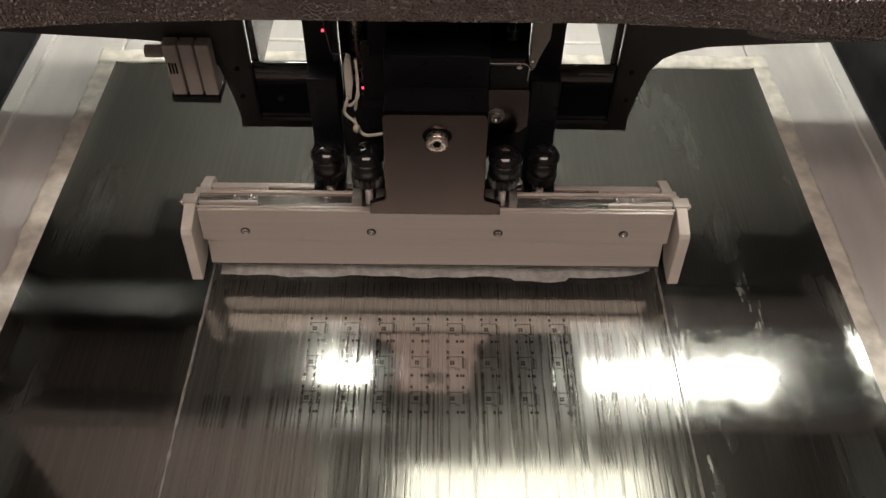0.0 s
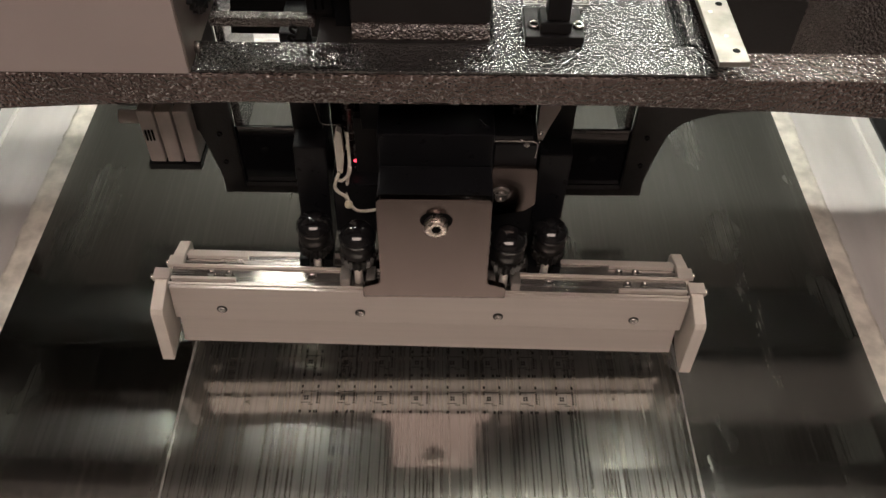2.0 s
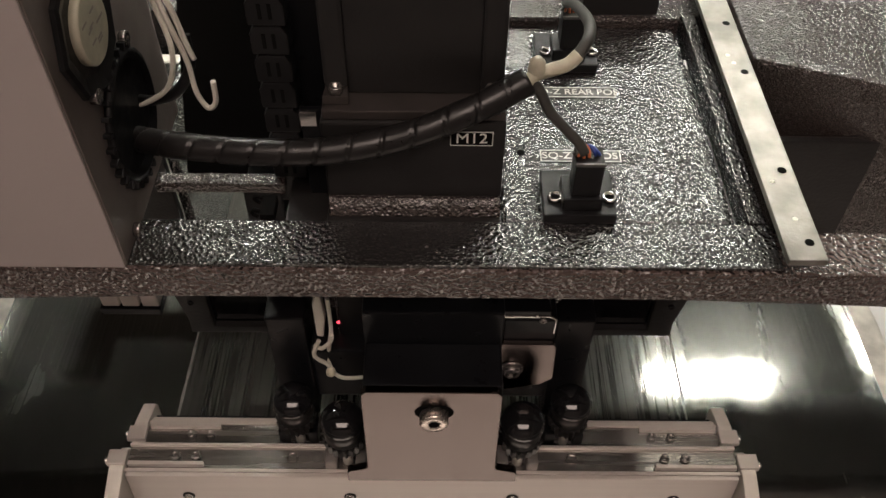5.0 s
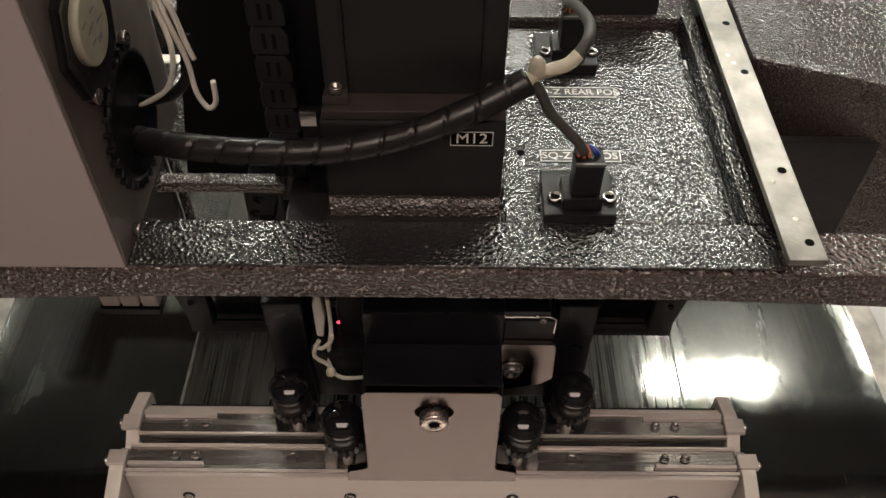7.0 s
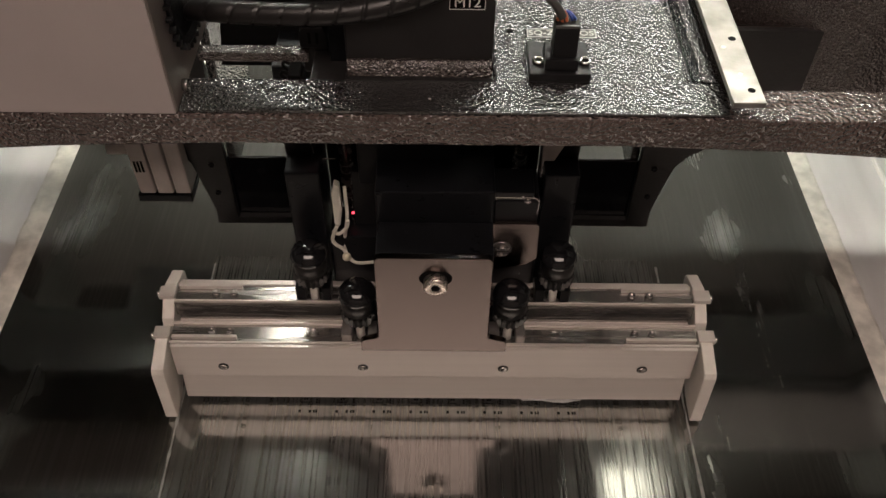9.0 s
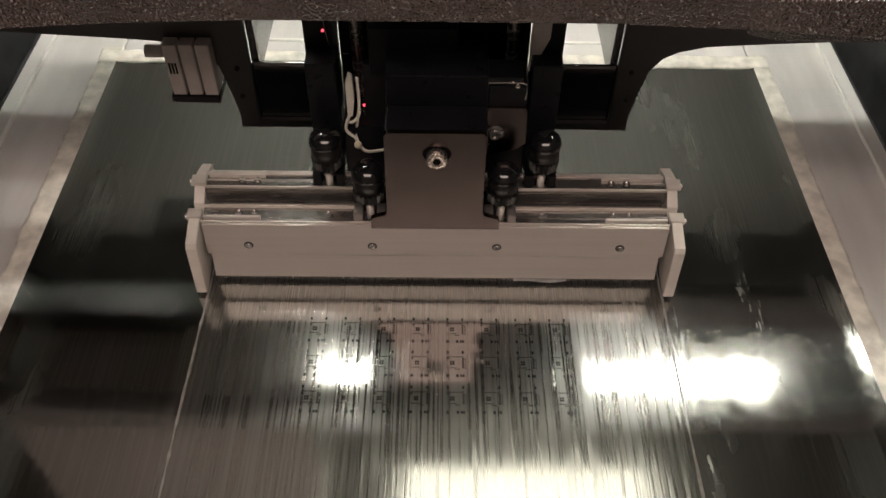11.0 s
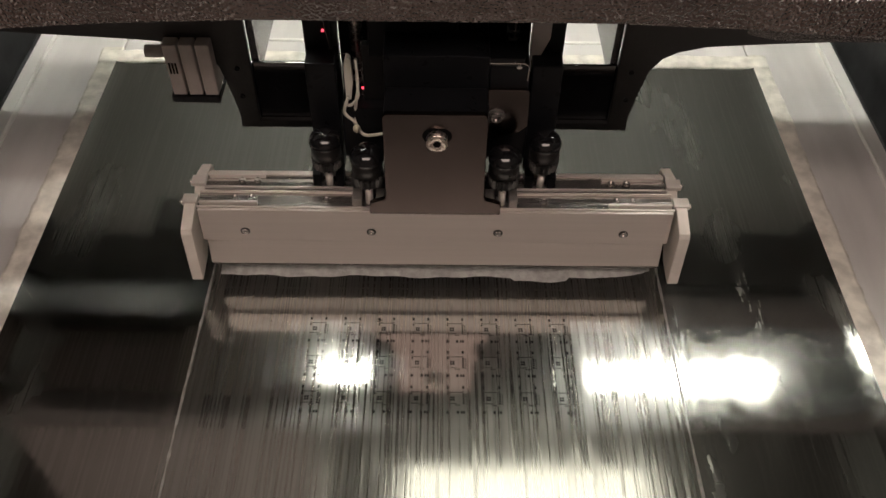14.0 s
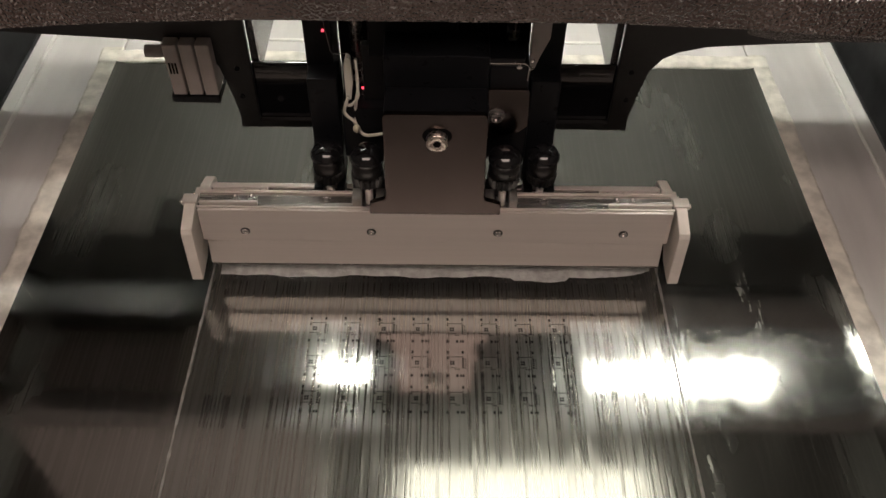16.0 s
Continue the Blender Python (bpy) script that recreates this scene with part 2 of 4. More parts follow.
def add_lathe(bm, profile, centre, axis="z", seg=32, smooth=True):
    """Turns a profile of (radius, height) about an axis through centre."""
    c = Vector(centre)
    rows = []
    for r, h in profile:
        row = []
        for k in range(seg):
            a = 2 * math.pi * k / seg
            u, w = r * math.cos(a), r * math.sin(a)
            row.append(bm.verts.new(c + Vector({"z": (u, w, h), "y": (u, h, w), "x": (h, u, w)}[axis])))
        rows.append(row)
    fs = []
    for a, b in zip(rows, rows[1:]):
        for k in range(seg):
            fs.append(bm.faces.new((a[k], a[(k + 1) % seg], b[(k + 1) % seg], b[k])))
    fs.append(bm.faces.new(rows[0][::-1]))
    fs.append(bm.faces.new(rows[-1]))
    bmesh.ops.recalc_face_normals(bm, faces=fs)
    for f in fs[:-2]:
        f.smooth = smooth
    return bm


def lathe(profile, centre, axis="z", seg=32, smooth=True):
    return add_lathe(bmesh.new(), profile, centre, axis, seg, smooth)


def spline(pts, per=10):
    pts = [Vector(p) for p in pts]
    out = []
    for i in range(len(pts) - 1):
        p0, p1, p2, p3 = pts[max(i - 1, 0)], pts[i], pts[i + 1], pts[min(i + 2, len(pts) - 1)]
        for k in range(per):
            t = k / per
            out.append(0.5 * ((2 * p1) + (p2 - p0) * t + (2 * p0 - 5 * p1 + 4 * p2 - p3) * t * t + (3 * p1 - p0 - 3 * p2 + p3) * t ** 3))
    out.append(pts[-1])
    return out


def add_tube(bm, pts, radius, seg=12, per=10, wrap=0.0, depth=0.0):
    """A tube along a spline; wrap > 0 cuts a shallow groove every so many metres, as spiral wrap has."""
    path = spline(pts, per)
    rings, run = [], 0.0
    side = None
    for i, p in enumerate(path):
        d = (path[min(i + 1, len(path) - 1)] - path[max(i - 1, 0)]).normalized()
        if i:
            run += (p - path[i - 1]).length
        side = (side or Vector((0.13, 0.2, 1)))
        side = (side - d * side.dot(d)).normalized()
        up = d.cross(side)
        ring = []
        for k in range(seg):
            a = 2 * math.pi * k / seg
            r = radius
            if wrap:
                ph = (run / wrap + k / seg) % 1.0
                r -= depth * (1.0 if ph < 0.09 else 0.0)
            ring.append(bm.verts.new(p + (side * math.cos(a) + up * math.sin(a)) * r))
        rings.append(ring)
    for a, b in zip(rings, rings[1:]):
        for k in range(seg):
            f = bm.faces.new((a[k], a[(k + 1) % seg], b[(k + 1) % seg], b[k]))
            f.smooth = True
    bm.faces.new(rings[0][::-1])
    bm.faces.new(rings[-1])
    bmesh.ops.recalc_face_normals(bm, faces=bm.faces[:])
    return bm


def tube(pts, radius, seg=12, per=10, wrap=0.0, depth=0.0):
    return add_tube(bmesh.new(), pts, radius, seg, per, wrap, depth)


def socket_head(bm, c, r, h, axis="z", sign=1):
    """A cap screw head with a hexagon socket, standing on its support."""
    s = sign
    prof = [(r, 0), (r, s * h * 0.85), (r * 0.9, s * h), (r * 0.52, s * h), (r * 0.48, s * h * 0.35)]
    return add_lathe(bm, prof, c, axis, 18)


def text_mesh(body, size, material, parent, m, name="lettering"):
    cu = bpy.data.curves.new(name, "FONT")
    cu.body = body
    cu.size = size
    cu.align_x, cu.align_y = "CENTER", "CENTER"
    cu.extrude = 0.00008
    tmp = bpy.data.objects.new(name, cu)
    scene.collection.objects.link(tmp)
    bpy.context.view_layer.update()
    me = bpy.data.meshes.new_from_object(tmp)
    bpy.data.objects.remove(tmp)
    me.materials.clear()
    me.materials.append(material)
    ob = new(name, me)
    ob.parent = parent
    ob.matrix_basis = m
    return ob


# ---- the setting: table, room, lamps ----
def structure(name, bm, material, label, category):
    return tagged(part(name, bm, material), label, category, kind="structure")


structure("floor", box(-3, 3, -3, 4, -0.92, -0.90, 0), M_FLOOR, "grey factory floor", "floor")
structure("wall_north", box(-3, 3, 3.98, 4.1, -0.9, 2.5, 0), M_WALL, "plain room wall", "wall")
structure("wall_south", box(-3, 3, -3.1, -2.98, -0.9, 2.5, 0), M_WALL, "plain room wall", "wall")
structure("wall_east", box(2.98, 3.1, -2.98, 3.98, -0.9, 2.5, 0), M_WALL, "plain room wall", "wall")
structure("wall_west", box(-3.1, -2.98, -2.98, 3.98, -0.9, 2.5, 0), M_WALL, "plain room wall", "wall")
structure("ceiling", box(-3, 3, -3, 4, 2.5, 2.6, 0), M_WALL, "plain room ceiling", "ceiling")


def lamp(name, x0, x1, y0, y1, z, material, label, category):
    body = part(name, box(x0 - 0.02, x1 + 0.02, y0 - 0.015, y1 + 0.015, z + 0.004, z + 0.04, 0.003), M_HOOD)
    tagged(body, label, category)
    part("diffuser", box(x0, x1, y0, y1, z, z + 0.006, 0.001), material, body, "glowing lamp diffuser")
    return body


lamp("ceiling_light", -0.12, 0.8, 1.0, 1.52, 2.459, M_CEIL, "recessed white ceiling light panel", "ceiling light")
lamp("ceiling_light", -1.2, 1.2, -1.9, -0.7, 2.459, M_ROOM, "warm recessed ceiling light panel", "ceiling light")

# machine body under and around the stencil
structure("machine_table", box(-0.70, 0.70, -0.25, 1.06, -0.9, -0.034, 0.003), M_TABLE, "dark steel printer table under the stencil frame", "table")
for sx, nm in ((-1, "wall_machine_west"), (1, "wall_machine_east")):
    structure(nm, box(min(sx * 0.66, sx * 0.69), max(sx * 0.66, sx * 0.69), -0.25, 1.05, -0.034, 0.75, 0.003), M_HOOD,
              "dark side panel of the printer housing", "panel")
structure("wall_machine_rear", box(-0.66, 0.66, 1.0, 1.03, -0.034, 0.75, 0.003), M_HOOD, "dark rear panel of the printer housing", "panel")
led = lamp("led_bar", -0.46, 0.51, 0.708, 0.734, 0.614, M_LED, "white led work light bar across the printer housing", "lamp")
for sx in (-1, 1):
    inner = 0.478 if sx < 0 else 0.528
    part("mounting_arm", box(min(sx * inner, sx * 0.664), max(sx * inner, sx * 0.664), 0.711, 0.731, 0.624, 0.644, 0.002), M_HOOD, led)
for sx in (-1, 1):
    rail = tagged(part("guide_rail", box(sx * 0.435 - 0.02, sx * 0.435 + 0.02, -0.2, 0.98, -0.034, 0.17, 0.002), M_TABLE),
                  "dark steel guide rail carrying the squeegee carriage", "rail", group="carriage guide rails")

# ---- stencil and its frame ----
stencil = tagged(new("stencil"), "bright steel solder stencil glued into an aluminium frame", "stencil")
stencil.location = (0, 0.3, -0.03)
SO = Vector((0, -0.3, 0.03))


def foil_sheet():
    bm = bmesh.new()
    xs = [-0.300 + 0.0015 * k for k in range(13)] + [-0.28 + 0.04 * k for k in range(15)] + [0.282 + 0.0015 * k for k in range(13)]
    def z(x):
        return 0.0013 * max(0.0, (abs(x) - 0.282) / 0.018) ** 2

    ys = (-0.08, -0.0795, 0.6635, 0.664)
    up = [[bm.verts.new((x, y, z(x))) for x in xs] for y in ys]
    down = [[bm.verts.new((x, y, z(x) - 0.0006)) for x in xs] for y in ys]
    for a, b, c, d in zip(up, up[1:], down, down[1:]):
        for k in range(len(xs) - 1):
            bm.faces.new((a[k], a[k + 1], b[k + 1], b[k])).smooth = True
            bm.faces.new((d[k], d[k + 1], c[k + 1], c[k]))
    for k in range(len(xs) - 1):
        bm.faces.new((down[0][k], down[0][k + 1], up[0][k + 1], up[0][k]))
        bm.faces.new((up[3][k], up[3][k + 1], down[3][k + 1], down[3][k]))
    return bm


part("foil", foil_sheet(), M_FOIL, stencil, "brushed steel stencil foil with wiped streaks", SO)


def frame_bar(x0, x1, y0, y1):
    part("frame_bar", box(x0, x1, y0, y1, -0.034, -0.0012, 0.002), M_FRAME, stencil, "grey aluminium frame bar", SO)


frame_bar(-0.386, -0.300, -0.16, 0.75)
frame_bar(0.300, 0.388, -0.16, 0.75)
frame_bar(-0.2995, 0.2995, 0.664, 0.75)
frame_bar(-0.2995, 0.2995, -0.16, -0.08)


def uneven_strip(x0, x1, y0, y1, along, n, seed, h=0.0011):
    """A flat glue band with a slightly wavy outer edge and rounded top."""
    rng = random.Random(seed)
    bm = bmesh.new()
    rows = []
    for i in range(n + 1):
        t = i / n
        j0 = rng.uniform(-0.0003, 0.0003)
        j1 = rng.uniform(-0.0010, 0.0010)
        if along == "y":
            y = y0 + (y1 - y0) * t
            s = 1 if x1 > x0 else -1
            prof = [(x0 + j0, -0.001), (x0 + j0, h * 0.7), (x0 + s * 0.002, h), (x1 - s * 0.003 + j1, h), (x1 + j1, h * 0.3), (x1 + j1, -0.0012)]
            rows.append([bm.verts.new((a, y, b)) for a, b in prof])
        else:
            x = x0 + (x1 - x0) * t
            s = 1 if y1 > y0 else -1
            prof = [(y0 + j0, -0.001), (y0 + j0, h * 0.7), (y0 + s * 0.002, h), (y1 - s * 0.003 + j1, h), (y1 + j1, h * 0.3), (y1 + j1, -0.0012)]
            rows.append([bm.verts.new((x, a, b)) for a, b in prof])
    for a, b in zip(rows, rows[1:]):
        for k in range(len(a) - 1):
            bm.faces.new((a[k], a[k + 1], b[k + 1], b[k])).smooth = True
    bmesh.ops.recalc_face_normals(bm, faces=bm.faces[:])
    return bm


part("glue_band", uneven_strip(-0.2985, -0.318, -0.08, 0.686, "y", 90, 1), M_GLUE, stencil, "cream mottled adhesive band", SO)
part("glue_band", uneven_strip(0.2985, 0.3165, -0.08, 0.684, "y", 90, 2), M_GLUE, stencil, "cream mottled adhesive band", SO)
part("glue_band", uneven_strip(-0.3165, 0.3150, 0.663, 0.683, "x", 60, 3, 0.0015), M_GLUE, stencil, "cream mottled adhesive band", SO)
for sx, x in ((-1, 0.3705), (1, 0.3735)):
    part("frame_ridge", tube([(sx * x, -0.15, -0.0012), (sx * x, 0.3, -0.0012), (sx * x, 0.745, -0.0012)], 0.0022, 10, 2), M_RIDGE, stencil, "raised bright ridge of the frame", SO)

part("frame_ridge", tube([(-0.30, 0.7035, -0.0012), (0.0, 0.7035, -0.0012), (0.30, 0.7035, -0.0012)], 0.0020, 10, 2), M_RIDGE, stencil, "raised bright ridge of the frame", SO)

# dried paste lines along the ends of the blade's path
for x, w in ((-0.1632, 0.0009), (0.1668, 0.0010)):
    bm = bmesh.new()
    rng = random.Random(int(x * 1e4))
    rows = []
    for i in range(61):
        y = 0.05 + i * 0.0061
        wob = rng.uniform(-0.0001, 0.0001) + 0.0004 * math.sin(i * 0.13)
        ww = w * rng.uniform(0.5, 1.25)
        rows.append([bm.verts.new((x + wob - ww, y, 0.0001)), bm.verts.new((x + wob, y, 0.0004)), bm.verts.new((x + wob + ww, y, 0.0001))])
    for a, b in zip(rows, rows[1:]):
        for k in range(2):
            bm.faces.new((a[k], b[k], b[k + 1], a[k + 1])).smooth = True
    bmesh.ops.recalc_face_normals(bm, faces=bm.faces[:])
    part("paste_line", bm, M_PASTE, stencil, "thin line of dried grey paste", SO)



def smear(x, y0, y1, w, seed):
    """A thin uneven film of dried paste drawn out along the foil."""
    rng = random.Random(seed)
    bm = bmesh.new()
    n = 46
    prev = None
    for i in range(n + 1):
        t = i / n
        y = y0 + (y1 - y0) * t
        c = x + 0.0022 * math.sin(t * 5 + seed) + rng.uniform(-0.0004, 0.0004)
        ww = w * (0.25 + math.sin(math.pi * t) ** 0.6) * rng.uniform(0.45, 1.1)
        row = [bm.verts.new((c - ww, y, 0.00005)), bm.verts.new((c - ww * 0.4, y, 0.00022)), bm.verts.new((c + ww * 0.5, y, 0.00022)), bm.verts.new((c + ww, y, 0.00005))]
        if prev and rng.random() > 0.04:
            for k in range(3):
                bm.faces.new((prev[k], row[k], row[k + 1], prev[k + 1])).smooth = True
        prev = row
    bmesh.ops.recalc_face_normals(bm, faces=bm.faces[:])
    part("paste_smear", bm, M_FILM, stencil, "pale smear of dried paste", SO)


for args in ((0.2300, 0.440, 0.375, 0.0042, 1), (0.2345, 0.385, 0.300, 0.0034, 2), (0.1905, 0.290, 0.262, 0.0040, 4),
             (0.1735, 0.400, 0.300, 0.0016, 5), (0.1760, 0.262, 0.215, 0.0035, 6)):
    smear(*args)


# openings of one printed board, then 8 by 3 of them
def aperture_pattern():
    bm = bmesh.new()

    def pad(x, y, w, h):
        w, h = w * 1.3, h * 1.3
        add_box(bm, x - w / 2, x + w / 2, y - h / 2, y + h / 2, 0.00003, 0.00012)

    for x in (-0.0052, 0.0052):
        pad(x, 0.0100, 0.0011, 0.0017)
    for i in range(9):
        pad(-0.0050 + i * 0.00125, 0.0062 + (0.0004 if i in (0, 8) else 0), 0.0007, 0.0005)
    pad(-0.0052, 0.0050, 0.0008, 0.0012)
    for x in (-0.0028, -0.0012):
        for y in (0.0022, 0.0004):
            pad(x, y, 0.0010, 0.0011)
    for y in (0.0048, 0.0032, 0.0014, -0.0004, -0.0022):
        pad(0.0053, y, 0.0010, 0.0009)
        pad(0.0070, y - 0.0006, 0.0006, 0.0006)
    for i in range(6):
        pad(-0.0050 + i * 0.0011, -0.0024, 0.0005, 0.0006)
    for i in range(3):
        pad(0.0002 + i * 0.0012, -0.0038, 0.0006, 0.0006)
    for x, w in ((-0.0052, 0.0013), (0.0014, 0.0012), (0.0040, 0.0009), (0.0056, 0.0009)):
        pad(x, -0.0090, w, 0.0016)
    return bm


first = None
for r in range(3):
    for c in range(8):
        at = SO + Vector((-0.0803 + c * 0.0241, 0.3555 - r * 0.0282, 0))
        if first is None:
            first = part("board_opening", aperture_pattern(), M_HOLE, stencil, "dark cut openings of one circuit board", at)
        else:
            ob = new("board_opening", first.data)
            ob.parent, ob.location = stencil, at
            ob["label"] = first["label"]


# paste bead that the blades push along
def paste_bead():
    rng = random.Random(5)
    bm = bmesh.new()
    rows = []
    n = 110
    for i in range(n + 1):
        x = -0.157 + i * 0.319 / n
        lump = 0.0016 * math.sin(i * 0.21) + 0.0012 * math.sin(i * 0.57 + 1) + rng.uniform(-0.0004, 0.0004)
        f = 0.4045 + lump * 0.5 - (0.003 if 0.058 < x < 0.1 else 0) + (0.008 * max(0, (x - 0.135) / 0.027))
        t = min(1, (i + 1) / 5, (n - i + 1) / 7)
        row = []
        for k in range(7):
            u = k / 6
            y = f + (0.438 - f) * u
            z = 0.0001 + (0.0062 + lump * 0.5) * math.sin(math.pi * min(1, u * 1.15 + 0.04)) ** 0.7 * t if 0 < k < 6 else 0.0001
            row.append(bm.verts.new((x, y - 0.42, z)))
        rows.append(row)
    for a, b in zip(rows, rows[1:]):
        for k in range(6):
            bm.faces.new((a[k], b[k], b[k + 1], a[k + 1])).smooth = True
    bmesh.ops.recalc_face_normals(bm, faces=bm.faces[:])
    return bm


paste = tagged(part("solder_paste", paste_bead(), M_PASTE, None, "", (0, 0.42, 0)), "grey solder paste bead lying between the squeegee blades", "paste")

# ---- the carriage ----
BASE = Vector((0, 0.5, 0.17))
GO = -BASE
carriage = tagged(new("squeegee_carriage"), "black hammer-painted squeegee carriage with motor, cables and two aluminium squeegees", "printer carriage")
carriage.location = BASE


def cpart(name, bm, material, label=""):
    return part(name, bm, material, carriage, label, GO)


# front beam with its arched underside
top = [(-0.455, 0.2325), (0.455, 0.2325)]
under = [(0.455, 0.17), (0.415, 0.17), (0.40, 0.196), (0.30, 0.203), (0.25, 0.2075), (0.18, 0.2125), (0.10, 0.2155)]
beam_poly = top + under + [(-x, z) for x, z in under[::-1]]
cpart("front_beam", prism(beam_poly, "y", 0.4092, 0.4325, 0.0016), M_BEAM, "black hammer-painted front beam, tinted brown for warm light")
cpart("beam_top", box(-0.117, 0.1388, 0.4105, 0.4345, 0.2328, 0.2345, 0.0007), M_HAMMER, "glossy black hammer-painted ledge")
# transverse web behind the beam with arches and two windows
for s in (-1, 1):
    arch = [(0.090, 0.055), (0.1485, 0.055), (0.1478, 0.068), (0.1515, 0.09), (0.156, 0.111), (0.1635, 0.1215), (0.1735, 0.1272), (0.1925, 0.1320),
            (0.212, 0.1337), (0.317, 0.1395), (0.42, 0.142), (0.42, 0.215), (0.133, 0.215), (0.133, 0.0618), (0.090, 0.0618)]
    cpart("web_plate", prism([(s * x, z) for x, z in arch], "y", 0.508, 0.5125, 0.0008), M_WEB, "dark painted web plate with an arched edge")
    # black sheet added behind the opening to make the lower window dark
    cpart("web_panel", box(min(s * 0.0885, s * 0.1345), max(s * 0.0885, s * 0.1345), 0.5127, 0.5147, 0.0602, 0.1122, 0.0006), M_GLOSS, "glossy black sheet added to darken the lower window")
    cpart("web_side", box(min(s * 0.128, s * 0.1335), max(s * 0.128, s * 0.1335), 0.5149, 0.585, 0.100, 0.2155, 0.0008), M_HAMMER)
# grey valve module
mod = cpart("valve_module", box(-0.192, -0.157, 0.497, 0.53, 0.087, 0.0925, 0.0006), M_ANOD, "grey three-block valve module on a black base")
for i in range(3):
    x0 = -0.1905 + i * 0.0115
    part("block", box(x0, x0 + 0.0102, 0.4985, 0.53, 0.0927, 0.136, 0.0012), M_GREYBOX, mod)
part("fitting", lathe([(0.0045, -0.012), (0.0045, 0.0), (0.003, 0.001)], (-0.193, 0.507, 0.125), "x", 16), M_GREYBOX, mod)
bm = bmesh.new()
for k in range(3):
    add_box(bm, -0.1885 + k * 0.0022, -0.1873 + k * 0.0022, 0.4979, 0.4984, 0.112, 0.121)
part("marking_bars", bm, M_HOLE, mod)

# right-hand deck with its groove, ridge and cross step
deck = cpart("deck_plate", box(0.0295, 0.1232, 0.4347, 0.5745, 0.226, 0.2340, 0.0018), M_HAMMER, "glossy black hammer-painted deck")
cpart("deck_ridge", prism([(0.1286, 0.2265), (0.1290, 0.2330), (0.1304, 0.2350), (0.1368, 0.2350), (0.1384, 0.2330), (0.1386, 0.2265)], "y", 0.4347, 0.5846, 0.0003), M_HAMMER)
cpart("groove_floor", box(0.1234, 0.1285, 0.4347, 0.5846, 0.2205, 0.2262, 0.0003), M_HAMMER)
cpart("deck_step", box(0.0295, 0.1275, 0.5747, 0.5848, 0.2262, 0.2395, 0.0025), M_HAMMER_FINE, "raised rear step of the deck")
bm = box(0.0760, 0.1150, 0.5765, 0.5847, 0.2397, 0.270, 0.0010)
add_box(bm, 0.0760, 0.1150, 0.5848, 0.630, 0.2342, 0.270, 0.0010)
cpart("rear_housing", bm, M_MOTOR, "black box standing behind the deck")
cpart("rear_beam", box(-0.42, 0.42, 0.585, 0.6340, 0.206, 0.234, 0.0012), M_HAMMER_FINE, "dark painted rear beam")
# unseen block, added and sized to cut the led's reflection in the foil
cpart("rear_tray", box(-0.310, 0.204, 0.6342, 0.6840, 0.200, 0.225, 0.002), M_HAMMER_FINE, "unseen dark block added to keep led glare off the foil")
cpart("deck_rear", box(-0.06, 0.0293, 0.5505, 0.5848, 0.2155, 0.2325, 0.001), M_HAMMER_FINE)
# steel strip and its rail
strip = cpart("drilled_strip", box(0.1352, 0.1500, 0.4045, 0.640, 0.2436, 0.2466, 0.0005), M_BAR, "bare metal strip with round holes")
for y in (0.4137, 0.4539, 0.5205, 0.5599):
    part("hole", lathe([(0.0019, 0.24655), (0.0018, 0.24672)], (0.1452, y, 0), "z", 20), M_HOLE, strip)
for x, y in ((0.1402, 0.5335), (0.1418, 0.5275), (0.1395, 0.447), (0.143, 0.426)):
    part("scratch", lathe([(0.0013, 0.24656), (0.0009, 0.24668)], (x, y, 0), "z", 9), M_WHITE, strip)
cpart("strip_rail", box(0.1390, 0.1515, 0.4345, 0.5848, 0.2155, 0.2434, 0.0008), M_HAMMER_FINE)
# right-hand end of the casting
cpart("end_plateau", prism([(0.1518, 0.531), (0.24, 0.500), (0.42, 0.500), (0.42, 0.5848), (0.1518, 0.5848)], "z", 0.1425, 0.247, 0.0025), M_HAMMER_FINE, "raised hammer-painted end of the casting")

# added slab, out of view, closes a gap that let led light through
cpart("end_slab", box(-0.42, -0.25, 0.5200, 0.5848, 0.2040, 0.2300, 0.0012), M_HAMMER_FINE, "unseen slab added to stop led light leaking onto the frame")
# added pale plate, hidden from above, gives the foil a lighter reflection
cpart("end_pad", box(-0.246, -0.149, 0.4345, 0.5078, 0.2040, 0.2120, 0.0008), M_PAD, "pale plate added under the casting to brighten its reflection")
# motor and its mount
mount = cpart("motor_mount", box(-0.0415, 0.0290, 0.4428, 0.55, 0.2347, 0.2790, 0.0012), M_MOTOR, "black motor mount block")
cpart("mount_fill", box(-0.0418, 0.0292, 0.4347, 0.4426, 0.217, 0.2345, 0.0006), M_MOTOR)
cpart("mount_foot", prism([(0.4365, 0.2347), (0.4427, 0.2347), (0.4427, 0.2415), (0.4405, 0.2415), (0.4385, 0.2395)], "x", -0.041, 0.0288, 0.0006), M_HAMMER_FINE)
motor = cpart("motor", box(-0.0405, 0.0285, 0.4440, 0.52, 0.2792, 0.2835, 0.0008), M_FLANGE, "black square servo motor")
part("motor_body", prism([(-0.0315, 0.4545), (0.0195, 0.4545), (0.0245, 0.459), (0.0245, 0.512), (-0.0365, 0.512), (-0.0365, 0.459)], "z", 0.2836, 0.39, 0.0012), M_MOTOR, motor)
